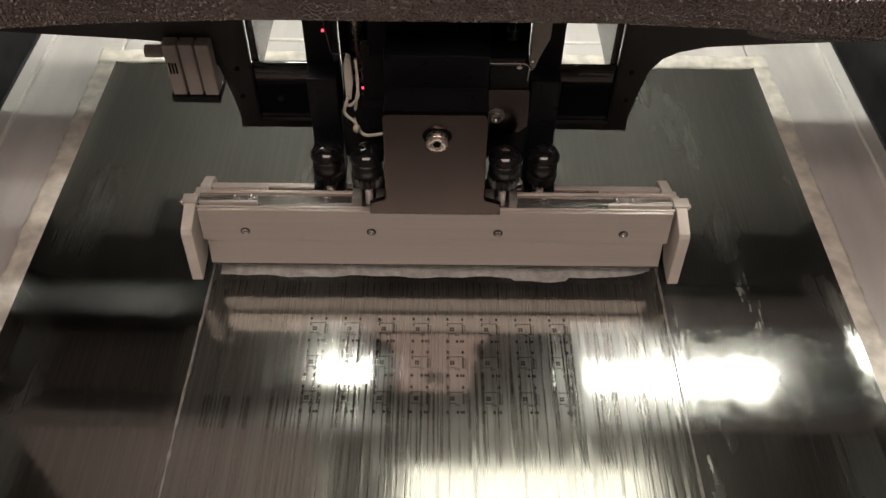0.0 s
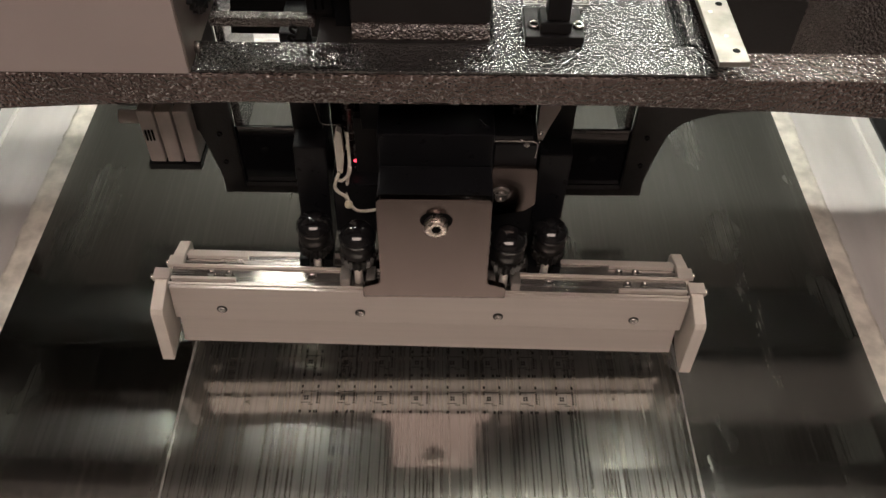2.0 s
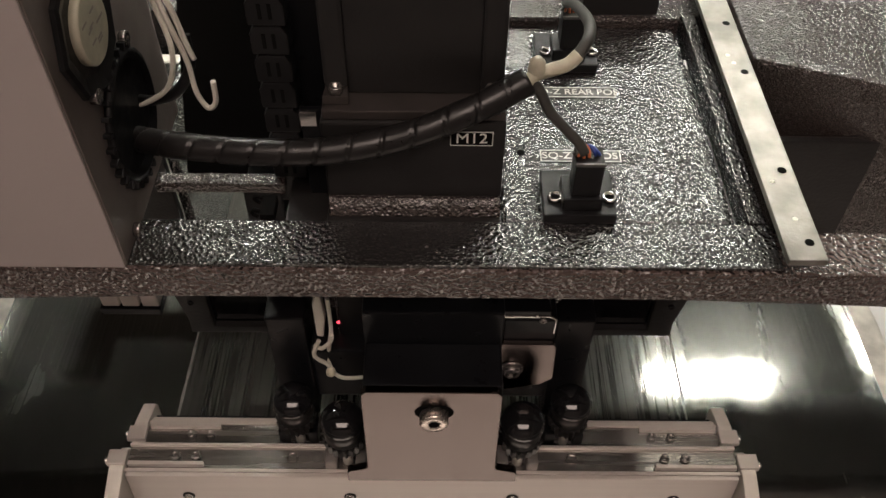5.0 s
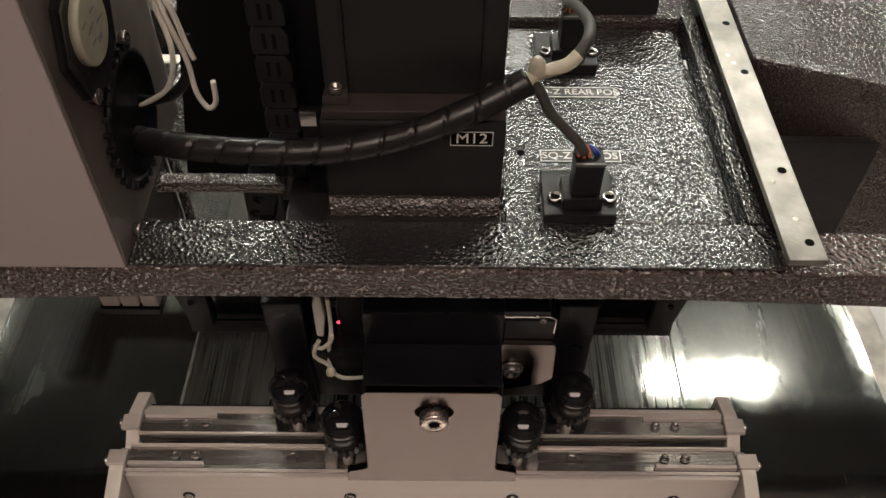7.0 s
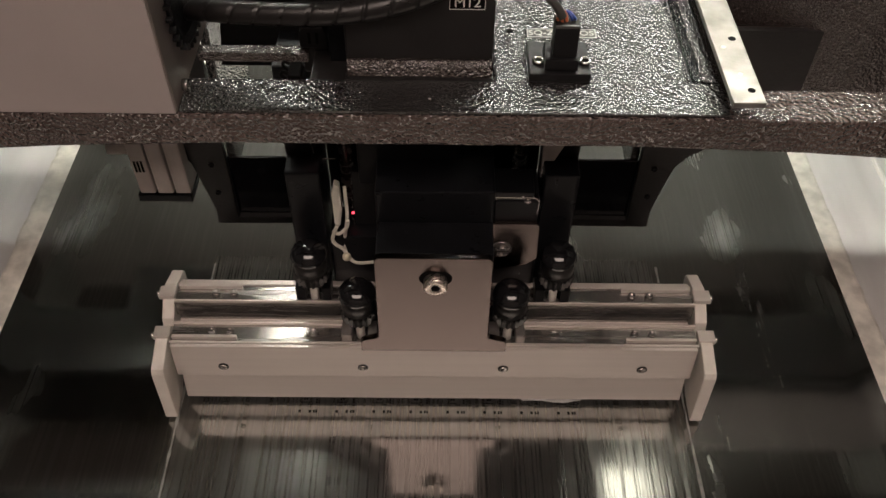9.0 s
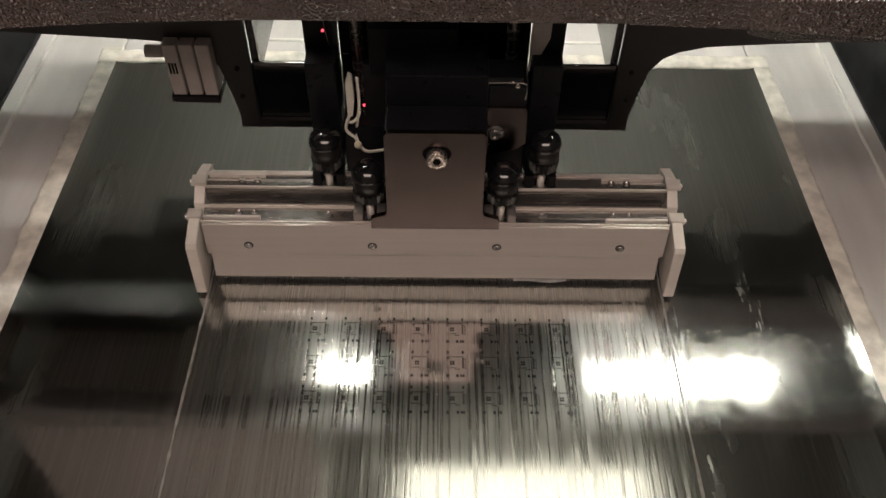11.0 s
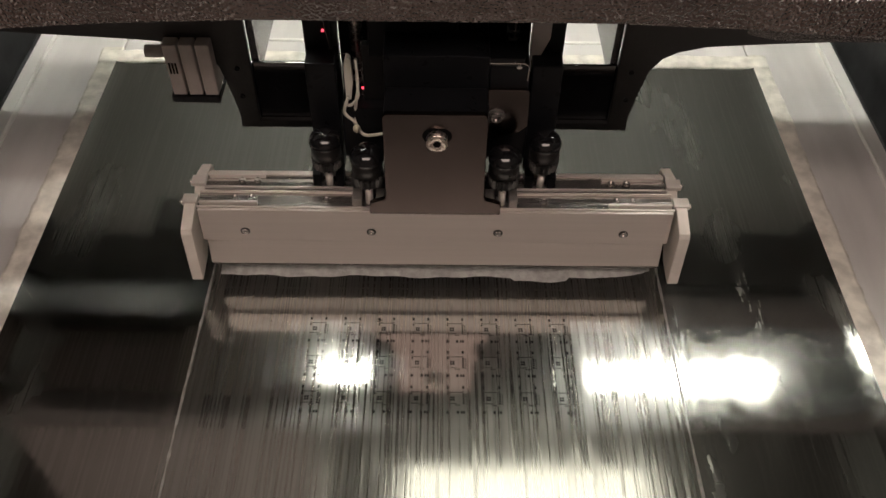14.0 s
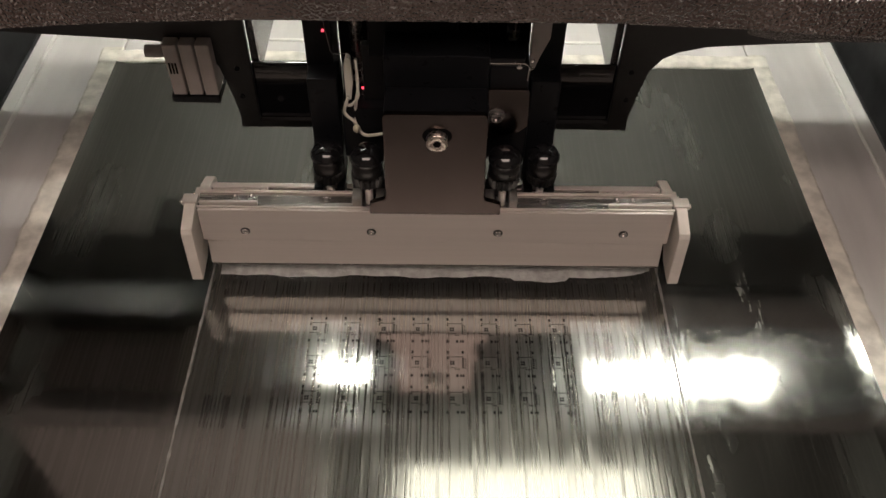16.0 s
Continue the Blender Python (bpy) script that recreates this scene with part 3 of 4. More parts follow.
for x in (-0.0352, 0.0232):
    part("corner_post", prism([(x - 0.0050, 0.4475), (x + 0.0050, 0.4475), (x + 0.0040, 0.4565), (x - 0.0040, 0.4565)], "z", 0.2837, 0.2875, 0.0006), M_FLANGE, motor)
    part("corner_rib", box(x - 0.0045, x + 0.0045, 0.4525, 0.459, 0.2876, 0.39, 0.0015), M_MOTOR, motor)
    b2 = bmesh.new()
    socket_head(b2, (x, 0.4502, 0.2876), 0.0028, 0.003)
    part("screw", b2, M_ALU_DULL, motor, "worn screw head")
tag = part("name_plate", box(0.0075, 0.0243, 0.4424, 0.44275, 0.2684, 0.2756, 0.0001), M_HOLE, mount, "small black plate lettered in white")
for a, b, c, d in ((0.0077, 0.0241, 0.2752, 0.2755), (0.0077, 0.0241, 0.2685, 0.2688), (0.0077, 0.0080, 0.2688, 0.2752), (0.0238, 0.0241, 0.2688, 0.2752)):
    part("border_line", box(a, b, 0.4422, 0.44238, c, d, 0), M_INK, tag)
text_mesh("M12", 0.0070, M_INK, tag, pose(0.0159, 0.44225, 0.2720, 90, 0, 0))

# left opening: cross bars, chain, dark inner parts
cpart("cross_bar", box(-0.1168, -0.0617, 0.4550, 0.4618, 0.2290, 0.2347, 0.0010), M_HAMMER_FINE, "hammer-painted cross bar behind the opening")
cpart("ledge_block", box(-0.0595, -0.0420, 0.4347, 0.462, 0.217, 0.2312, 0.0008), M_MOTOR)
chain = cpart("cable_chain", box(-0.0655, -0.0525, 0.4622, 0.4715, 0.2180, 0.2347, 0.0008), M_BLACK, "black cable chain standing on edge")
for i in range(12):
    z = 0.2348 + i * 0.0125
    part("link", prism([(-0.0660, z), (-0.0520, z), (-0.0520, z + 0.0085), (-0.0540, z + 0.0120), (-0.0640, z + 0.0120), (-0.0660, z + 0.0085)], "y", 0.459, 0.4715, 0.0007), M_BLACK, chain)
    part("slot", box(-0.0615, -0.0602, 0.4586, 0.459, z + 0.003, z + 0.009, 0), M_HOLE, chain)
    part("slot", box(-0.0578, -0.0565, 0.4586, 0.459, z + 0.003, z + 0.009, 0), M_HOLE, chain)
# added black sheet darkens the opening; its slant lets the led rays past
cpart("guard_plate", prism([(0.4918, 0.2000), (0.4930, 0.2000), (0.5400, 0.2715), (0.5388, 0.2715)], "x", -0.1168, -0.0605, 0), M_HOLE, "slanted matt black sheet added to darken the opening")
cpart("inner_column", box(-0.0600, -0.0418, 0.472, 0.55, 0.2157, 0.40, 0.001), M_ANOD)
cpart("steel_tab", box(-0.0505, -0.0440, 0.4520, 0.4532, 0.2690, 0.2760, 0.0003), M_CHROME, "small bright steel tab")
cpart("tab_post", box(-0.0505, -0.0417, 0.4533, 0.4556, 0.2313, 0.2765, 0.0003), M_ANOD)
clip = cpart("cable_clip", box(-0.0700, -0.0640, 0.4380, 0.4500, 0.2290, 0.2335, 0.0006), M_HOLE, "small black cable clip")
part("clip_jaw", tube([(-0.0700, 0.4480, 0.2335), (-0.0725, 0.4480, 0.2345), (-0.0735, 0.4480, 0.2325), (-0.0715, 0.4480, 0.2305)], 0.0009, 8, 5), M_HOLE, clip)
part("clip_jaw", tube([(-0.0700, 0.4400, 0.2335), (-0.0722, 0.4400, 0.2345), (-0.0732, 0.4400, 0.2325), (-0.0712, 0.4400, 0.2305)], 0.0009, 8, 5), M_HOLE, clip)
for x, y in ((0.0030, 0.4180), (0.0052, 0.4155), (-0.0010, 0.4205)):
    cpart("paint_chip", lathe([(0.0009, 0.2344), (0.0006, 0.23465)], (x, y, 0), "z", 7), M_ALU_DULL)

# sheet cover with fan and grommet
cover = cpart("sheet_cover", box(-0.40, -0.1176, 0.4095, 0.411, 0.2328, 0.42, 0.0006), M_COVER, "beige sheet-metal cover of the drive")
part("cover_top", box(-0.40, -0.1172, 0.4111, 0.505, 0.4185, 0.42, 0.0004), M_COVER, cover)
part("cover_rear", box(-0.40, -0.1172, 0.5035, 0.505, 0.2328, 0.4184, 0.0004), M_COVER, cover)
part("cover_bottom", box(-0.40, -0.1186, 0.4330, 0.5034, 0.2312, 0.2327, 0.0004), M_COVER, cover)
side = part("side_panel", box(-0.1184, -0.1172, 0.4112, 0.5034, 0.2328, 0.4184, 0.0004), M_SIDE, cover, "grey side panel with fan and cable grommet")
part("cover_end", box(-0.4015, -0.4001, 0.411, 0.5034, 0.2328, 0.4184, 0.0004), M_COVER, cover)
part("fan_ring", lathe([(0.0250, 0.0), (0.0250, 0.0018), (0.0235, 0.0026), (0.0180, 0.0010)], (-0.1171, 0.4420, 0.3205), "x", 8, False), M_BLACK, side, "black fan ring")
part("fan_hub", lathe([(0.0132, 0.0), (0.0132, 0.0034), (0.0125, 0.0040)], (-0.1170, 0.4418, 0.3205), "x", 36), M_CREAM, side, "cream fan hub with a printed label")
rng = random.Random(3)
for i in range(9):
    y = 0.4418 + rng.uniform(-0.007, 0.007)
    z = 0.3205 + rng.uniform(-0.007, 0.007)
    part("label_bar", box(-0.11299, -0.11292, y - 0.0022, y + 0.0022, z - 0.0004, z + 0.0004, 0), M_SIDE, side)
for y, z in ((0.4315, 0.299), (0.4685, 0.2975), (0.4300, 0.3420), (0.4265, 0.2365)):
    b2 = bmesh.new()
    socket_head(b2, (-0.1172, y, z), 0.0030, 0.0028, "x")
    part("screw", b2, M_ALU_DULL, side, "worn pan-head screw")
gr = part("grommet", lathe([(0.0262, 0.0), (0.0262, 0.0020), (0.0232, 0.0030), (0.0222, 0.0002)], (-0.1171, 0.4550, 0.2712), "x", 40), M_BLACK, side, "toothed black cable grommet")
for k in range(30):
    a = 2 * math.pi * k / 30
    if math.cos(a) > 0.55:
        continue
    y, z = 0.4550 + 0.0274 * math.cos(a), 0.2712 + 0.0274 * math.sin(a)
    tooth = part("tooth", box(-0.0009, 0.0024, -0.0016, 0.0016, -0.0009, 0.0009, 0.0003), M_BLACK, gr)
    tooth.matrix_basis = pose(-0.1168, y, z) @ pose(0, 0, 0, math.degrees(a), 0, 0)

# spiral-wrapped cable and its branches
CABLE = [(-0.1308, 0.4660, 0.2520), (-0.1169, 0.4550, 0.2592), (-0.1018, 0.4470, 0.2635), (-0.0864, 0.4430, 0.2652), (-0.0715, 0.4400, 0.2666), (-0.0559, 0.4380, 0.2681), (-0.0428, 0.4370, 0.2694), (-0.0288, 0.4370, 0.2716), (-0.0149, 0.4380, 0.2745), (-0.0022, 0.4390, 0.2788), (0.0082, 0.4410, 0.2827), (0.0186, 0.4440, 0.2862), (0.0269, 0.4470, 0.2895), (0.0352, 0.4500, 0.2927)]
wrap = cpart("wrapped_cable", tube(CABLE, 0.0053, 20, 26, wrap=0.0125, depth=0.0011), M_CABLE, "black spiral-wrapped cable")
part("sleeve_end", tube([(0.0227, 0.4455, 0.2870), (0.0297, 0.4481, 0.2902), (0.0362, 0.4506, 0.2931)], 0.0053, 16, 4), M_CABLE, wrap)
part("tape", tube([(0.0352, 0.4502, 0.2927), (0.0392, 0.4530, 0.2942), (0.0442, 0.4550, 0.2947), (0.0507, 0.4560, 0.2967), (0.0547, 0.4580, 0.2997)], 0.0026, 12, 6), M_CREAM, wrap, "cream taped cable branch")
part("tape", lathe([(0.0024, -0.003), (0.0034, 0), (0.0030, 0.004), (0.001, 0.006)], (0.0392, 0.4535, 0.2957), "z", 14), M_CREAM, wrap, "cream cable tie lump")
part("branch", tube([(0.0372, 0.4515, 0.2932), (0.0412, 0.4510, 0.2877), (0.0457, 0.4490, 0.2797), (0.0520, 0.4468, 0.2735), (0.0573, 0.4448, 0.2685), (0.0602, 0.4436, 0.2640)], 0.0021, 12, 8), M_SLEEVE, wrap, "grey sleeved branch")
part("branch", tube([(0.0542, 0.4578, 0.2992), (0.0580, 0.4625, 0.3025), (0.0598, 0.4700, 0.3030), (0.0605, 0.4830, 0.2990), (0.0612, 0.5050, 0.2890), (0.0622, 0.5300, 0.2760), (0.0628, 0.5470, 0.2650)], 0.0023, 12, 8), M_SLEEVE, wrap, "grey sleeved branch")
part("black_lead", tube([(-0.121, 0.470, 0.268), (-0.111, 0.466, 0.270), (-0.101, 0.466, 0.274), (-0.094, 0.468, 0.284), (-0.094, 0.472, 0.297)], 0.0022, 10, 8), M_BLACK, wrap)
for pts in ([(-0.121, 0.468, 0.265), (-0.110, 0.464, 0.272), (-0.101, 0.463, 0.281), (-0.098, 0.466, 0.296), (-0.103, 0.472, 0.315), (-0.106, 0.478, 0.335)],
            [(-0.103, 0.470, 0.330), (-0.097, 0.466, 0.308), (-0.093, 0.465, 0.290), (-0.0920, 0.464, 0.276), (-0.0885, 0.463, 0.2690), (-0.0850, 0.463, 0.272), (-0.0842, 0.463, 0.282)],
            [(-0.106, 0.472, 0.335), (-0.096, 0.468, 0.314), (-0.092, 0.466, 0.297), (-0.0905, 0.466, 0.290)]):
    part("white_lead", tube(pts, 0.0011, 10, 8), M_WHITE, wrap, "off-white loose wire")


def socket(y, name):
    base = cpart(name, box(0.0462, 0.0760, y - 0.0135, y + 0.0135, 0.2342, 0.2392, 0.0008), M_BLACK, "black sensor plug on a flanged socket")
    for x in (0.0512, 0.0735):
        part("eyelet", lathe([(0.0030, 0.2393), (0.0030, 0.2408), (0.0022, 0.2412), (0.0018, 0.2400)], (x, y - 0.004, 0), "z", 20), M_CHROME, base, "bright steel eyelet")
        part("eyelet_hole", lathe([(0.0017, 0.2401), (0.0016, 0.2405)], (x, y - 0.004, 0), "z", 14), M_HOLE, base)
    part("collar", box(0.0535, 0.0695, y - 0.011, y + 0.004, 0.2393, 0.2455, 0.0008), M_BLACK, base)
    part("plug", box(0.0568, 0.0682, y - 0.009, y + 0.002, 0.2456, 0.2625, 0.0007), M_BLACK, base)
    part("plug_rim", box(0.0566, 0.0684, y - 0.0092, y - 0.0082, 0.2615, 0.2629, 0.0002), M_LABEL, base)
    for k, (mt, dx) in enumerate(((M_ORANGE, 0.0), (M_ORANGE, 0.0022), (M_ORANGE, -0.002), (M_BLUE, 0.0048), (M_BLUE, 0.0064), (M_SLEEVE, -0.0035))):
        part("wire", tube([(0.0600 + dx, y - 0.005 + k * 0.0008, 0.2615), (0.0600 + dx * 0.9, y - 0.004, 0.2640), (0.0602 + dx * 0.45, y - 0.0015, 0.2655), (0.0600, y + 0.0005, 0.2640)], 0.0007, 8, 5), mt, base)
    return base


socket(0.4475, "sensor_socket")
far_socket = socket(0.5480, "sensor_socket")
far_socket.location.x += 0.0040


def label_plate(x0, x1, y0, y1, words, label):
    """A thin plate with a white border line and lettering; words are (text, x)."""
    pl = cpart("name_plate", box(x0, x1, y0, y1, 0.23405, 0.2344, 0.0001), M_LABEL, label)
    e = 0.0004
    for a, b, c, d in ((x0 + e / 2, x1 - e / 2, y0 + e / 2, y0 + 1.5 * e), (x0 + e / 2, x1 - e / 2, y1 - 1.5 * e, y1 - e / 2),
                       (x0 + e / 2, x0 + 1.5 * e, y0 + 1.5 * e, y1 - 1.5 * e), (x1 - 1.5 * e, x1 - e / 2, y0 + 1.5 * e, y1 - 1.5 * e)):
        part("border_line", box(a, b, c, d, 0.2344, 0.23452, 0), M_INK, pl)
    for body, x in words:
        text_mesh(body, 0.0058, M_INK, pl, pose(x, (y0 + y1) / 2, 0.23448))


label_plate(0.0492, 0.0869, 0.5158, 0.5236, (("SQ-Z REAR POS", 0.0681),), "grey label plate lettered in white")
label_plate(0.0479, 0.0835, 0.4710, 0.4788, (("SQ-Z", 0.0552), ("POS", 0.0770)), "grey label plate half hidden by the plug")
cpart("deck_hole", lathe([(0.0017, 0.2339), (0.0017, 0.23425)], (0.0397, 0.4770, 0), "z", 16), M_HOLE)

# fixed middle of the head, between the web plates
cpart("head_back", box(-0.066, 0.066, 0.500, 0.512, 0.085, 0.2153, 0.001), M_ANOD, "black head back plate")
for x in (-0.052, 0.052):
    cpart("guide_rod", lathe([(0.0042, 0.10), (0.0042, 0.2153)], (x, 0.482, 0), "z", 20), M_ALU_DULL, "steel guide rod")
cpart("spindle", lathe([(0.0025 if k % 2 else 0.0031, 0.12 + k * 0.001) for k in range(95)], (-0.004, 0.484, 0), "z", 12), M_MOTOR, "threaded spindle")
cpart("side_bracket", prism([(0.0628, 0.1413), (0.0660, 0.1413), (0.0694, 0.1526), (0.0750, 0.1671), (0.0750, 0.2150), (0.0628, 0.2150)], "y", 0.4660, 0.4690, 0.0005), M_GREYBOX, "pale grey bracket beside the head")
for z in (0.1440, 0.1500):
    b2 = bmesh.new()
    socket_head(b2, (0.0648, 0.4658, z), 0.0014, 0.0012, "y", -1)
    cpart("bracket_screw", b2, M_CHROME)
for s in (-1, 1):
    cpart("side_cheek", box(min(s * 0.067, s * 0.085), max(s * 0.067, s * 0.085), 0.470, 0.506, 0.075, 0.2153, 0.0012), M_ANOD, "black side cheek of the head")
b2 = bmesh.new()
for x in (-0.028, 0.006):
    for z in (0.150, 0.175):
        socket_head(b2, (x, 0.4998, z), 0.0026, 0.002, "y", -1)
cpart("bolt_row", b2, M_ANOD)

cpart("upper_light", lathe([(0.0009, 0), (0.0008, -0.0008)], (-0.0719, 0.4695, 0.1691), "y", 12), M_RED, "small red indicator light")
cpart("upper_edge", tube([(-0.0715, 0.4694, 0.1800), (-0.0690, 0.4694, 0.1600), (-0.0670, 0.4694, 0.1520), (-0.0560, 0.4694, 0.1515)], 0.0004, 6, 6), M_ALU_DULL)
for s in (-1, 1):
    for z in (0.0850, 0.1100):
        b2 = bmesh.new()
        socket_head(b2, (s * 0.1430, 0.5079, z), 0.0020, 0.0012, "y", -1)
        cpart("web_screw", b2, M_ANOD)

# ---- squeegee units: y is mirrored about the head's middle for the rear one ----
YM = 0.4218


def squeegee(name, mirrored):
    def Y(y):
        return 2 * YM - y if mirrored else y

    def bx(x0, x1, y0, y1, z0, z1, bev=0.0006):
        a, b = sorted((Y(y0), Y(y1)))
        return box(x0, x1, a, b, z0, z1, bev)

    lo, hi = sorted((Y(0.3985), Y(0.4010)))
    holder = part(name, box(-0.1605, 0.1645, lo, hi, 0.0308, 0.0606, 0.0006), M_ALU, carriage, "brushed aluminium squeegee with metal blade", GO)

    def sp(n, bm, m, label=""):
        return part(n, bm, m, holder, label)

    # lower deflector and blade
    sp("deflector", prism([(Y(0.3990), 0.0062), (Y(0.3997), 0.0054), (Y(0.4012), 0.0054), (Y(0.4025), 0.0306), (Y(0.4009), 0.0306)], "x", -0.1585, 0.1625, 0.0003), M_ALU, "plain aluminium deflector strip")
    sp("blade", prism([(Y(0.4027), 0.0002), (Y(0.4030), 0.0002), (Y(0.4060), 0.0320), (Y(0.4054), 0.0320)], "x", -0.1585, 0.1625, 0), M_CHROME, "thin spring-steel blade")
    sp("top_bar", bx(-0.1615, 0.1655, 0.4013, 0.4172, 0.0480, 0.0600), M_ALU_DULL, "grey aluminium top bar")
    sp("front_lip", bx(-0.1615, 0.1655, 0.4011, 0.4030, 0.0601, 0.0612, 0.0003), M_ALU, "bright top edge")
    sp("back_lip", bx(-0.1615, 0.1655, 0.4158, 0.4172, 0.0601, 0.0622, 0.0003), M_ALU)
    sp("inner_face", bx(-0.1600, 0.1640, 0.4150, 0.4168, 0.0200, 0.0479, 0.0004), M_ALU_DULL)
    sp("inner_groove", bx(-0.1600, 0.1640, 0.4169, 0.4185, 0.0400, 0.0440, 0.0004), M_ALU)
    for xa, xb in ((-0.1600, -0.1200), (0.1205, 0.1640)):
        sp("end_clamp", bx(xa, xb, 0.4040, 0.4062, 0.0601, 0.0632, 0.0004), M_ALU)
    for x in (-0.1360, -0.1250, 0.1265, 0.1375):
        b3 = bmesh.new()
        socket_head(b3, (x, Y(0.4100), 0.0601), 0.0026, 0.0026)
        sp("top_screw", b3, M_ALU_DULL, "small socket screw")
    for x in (-0.0735, 0.0765):
        b3 = bmesh.new()
        add_lathe(b3, [(0.0032, 0.0601), (0.0032, 0.0610), (0.0022, 0.0611), (0.0020, 0.0603)], (x, Y(0.4100), 0), "z", 20)
        sp("bushing", b3, M_ALU_DULL, "round bushing in the top bar")
    # face screws
    for x in (-0.1300, -0.0427, 0.0452, 0.1325):
        b3 = bmesh.new()
        yy, sg = (Y(0.3985), 1 if mirrored else -1)
        add_lathe(b3, [(0.0033, 0), (0.0033, sg * 0.0004), (0.0027, sg * 0.0004), (0.0026, sg * 0.0001)], (x, yy, 0.0405), "y", 22)
        sp("screw_recess", b3, M_MOTOR)
        b3 = bmesh.new()
        socket_head(b3, (x, yy, 0.0405), 0.0024, 0.0012, "y", sg)
        sp("face_screw", b3, M_CHROME, "bright socket screw")
    # white end plates with clamps
    prof = [(0.3850, 0.0035), (0.3880, 0.0030), (0.4050, 0.0060), (0.4250, 0.0300), (0.4215, 0.0495), (0.4080, 0.0605), (0.4020, 0.0605), (0.3858, 0.0545), (0.3842, 0.0510)]
    for xa, xb in ((-0.1702, -0.1625), (0.1668, 0.1745)):
        sp("end_plate", prism([(Y(y), z) for y, z in prof], "x", xa, xb, 0.0008), M_NYLON, "white nylon end plate")
    for xa, xb in ((-0.1720, -0.1618), (0.1658, 0.1765)):
        sp("end_bracket", bx(xa, xb, 0.4048, 0.4135, 0.0585, 0.0618, 0.0006), M_ALU, "small bright end bracket")
        b3 = bmesh.new()
        mid = xa if xa < 0 else xb
        socket_head(b3, (mid, Y(0.4085), 0.0585), 0.0020, 0.0020, "x", -1 if xa < 0 else 1)
        sp("end_screw", b3, M_CHROME)
    # knobs with their rods and forks
    kx, cx = (0.0745, 0.0012) if mirrored else (0.0453, 0.0017)
    for s in (-1, 1):
        x = s * kx + cx
        y = Y(0.4090) - (0.003 if mirrored else 0)
        sp("rod", lathe([(0.0027, 0.0560), (0.0027, 0.0800), (0.0027, 0.0760), (0.0044, 0.0768), (0.0044, 0.0801)], (x, y, 0), "z", 16), M_RODS, "bright steel rod")
        b3 = bmesh.new()
        n = 40
        rings = []
        for h in (0.0800, 0.0808, 0.0872, 0.0880):
            ring = []
            for k in range(n):
                a = 2 * math.pi * k / n
                r = 0.0114 if k % 2 else 0.0099
                r *= 0.92 + 0.08 * (h - 0.0800) / 0.0080
                if h in (0.0800, 0.0880):
                    r -= 0.0008
                ring.append(b3.verts.new((x + r * math.cos(a), y + r * math.sin(a), h)))
            rings.append(ring)
        for ra, rb in zip(rings, rings[1:]):
            for k in range(n):
                b3.faces.new((ra[k], ra[(k + 1) % n], rb[(k + 1) % n], rb[k]))
        b3.faces.new(rings[0][::-1])
        b3.faces.new(rings[-1])
        sp("knurled_ring", b3, M_GRIP, "knurled black grip ring")
        sp("knob_neck", lathe([(0.0088, 0.0881), (0.0100, 0.0890), (0.0104, 0.0985), (0.0098, 0.0995)], (x, y, 0), "z", 32), M_GRIP)
        dome = [(0.0098, 0.0996), (0.0108, 0.1000)] + [(0.0112 * math.cos(a), 0.1010 + 0.0086 * math.sin(a)) for a in [math.radians(v) for v in (0, 15, 30, 45, 60, 72, 82, 88)]]
        sp("knob_cap", lathe(dome, (x, y, 0), "z", 36), M_GLOSS, "glossy black domed knob")
        for d0, d1 in ((-0.0115, -0.0052), (0.0047, 0.0105)):
            sp("fork", bx(x + d0, x + d1, 0.4030, 0.4145, 0.0602, 0.0680 if not mirrored else 0.0720, 0.0009), M_ANOD if mirrored else M_FORK, "dark clamp fork")
        if not mirrored:
            sp("fork_back", bx(x - 0.0115, x + 0.0105, 0.4146, 0.4180, 0.0602, 0.0745, 0.0009), M_ANOD)
    if mirrored:
        for o in (holder, *holder.children):
            for v in o.data.vertices:
                v.co.z -= 0.004 * min(1.0, max(0.0, (v.co.z - 0.004) / 0.02))
    return holder


front = squeegee("front_squeegee", False)
rear = squeegee("rear_squeegee", True)


def rp(n, bm, m, label=""):
    return part(n, bm, m, rear, label)


# front unit: face plate, block, side plate, sensor and wires
plate_poly = [(-0.0425, 0.0603), (0.0455, 0.0603), (0.0455, 0.0690), (0.0440, 0.0705), (0.0352, 0.0735), (0.0338, 0.0755), (0.0335, 0.1440), (0.0312, 0.1465), (-0.0288, 0.1465),
              (-0.0311, 0.1440), (-0.0314, 0.0755), (-0.0328, 0.0735), (-0.0410, 0.0705), (-0.0425, 0.0690)]
head = cpart("squeegee_head", box(-0.0305, 0.0340, 0.4010, 0.4250, 0.0626, 0.1458, 0.0010), M_ANOD, "black anodised head block with a satin face plate")


def hp(n, bm, m, label=""):
    return part(n, bm, m, head, label)


hp("face_plate", prism(plate_poly, "y", 0.3970, 0.4009, 0.0004), M_PLATE, "satin black face plate")
slot = [(0.0024 + (0.0034 if math.cos(a) > 0 else -0.0034) + 0.0058 * math.cos(a), 0.1300 + 0.0058 * math.sin(a)) for a in [2 * math.pi * (k + 0.5) / 28 for k in range(28)]]
hp("slot", prism(slot, "y", 0.39685, 0.3972, 0), M_HOLE)
hp("face_bolt", lathe([(0.0068, 0.0), (0.0068, -0.0046), (0.0061, -0.0054), (0.0030, -0.0054), (0.0027, -0.0051)], (0.0024, 0.3968, 0.1278), "y", 40), M_BOLT, "large bright socket bolt")
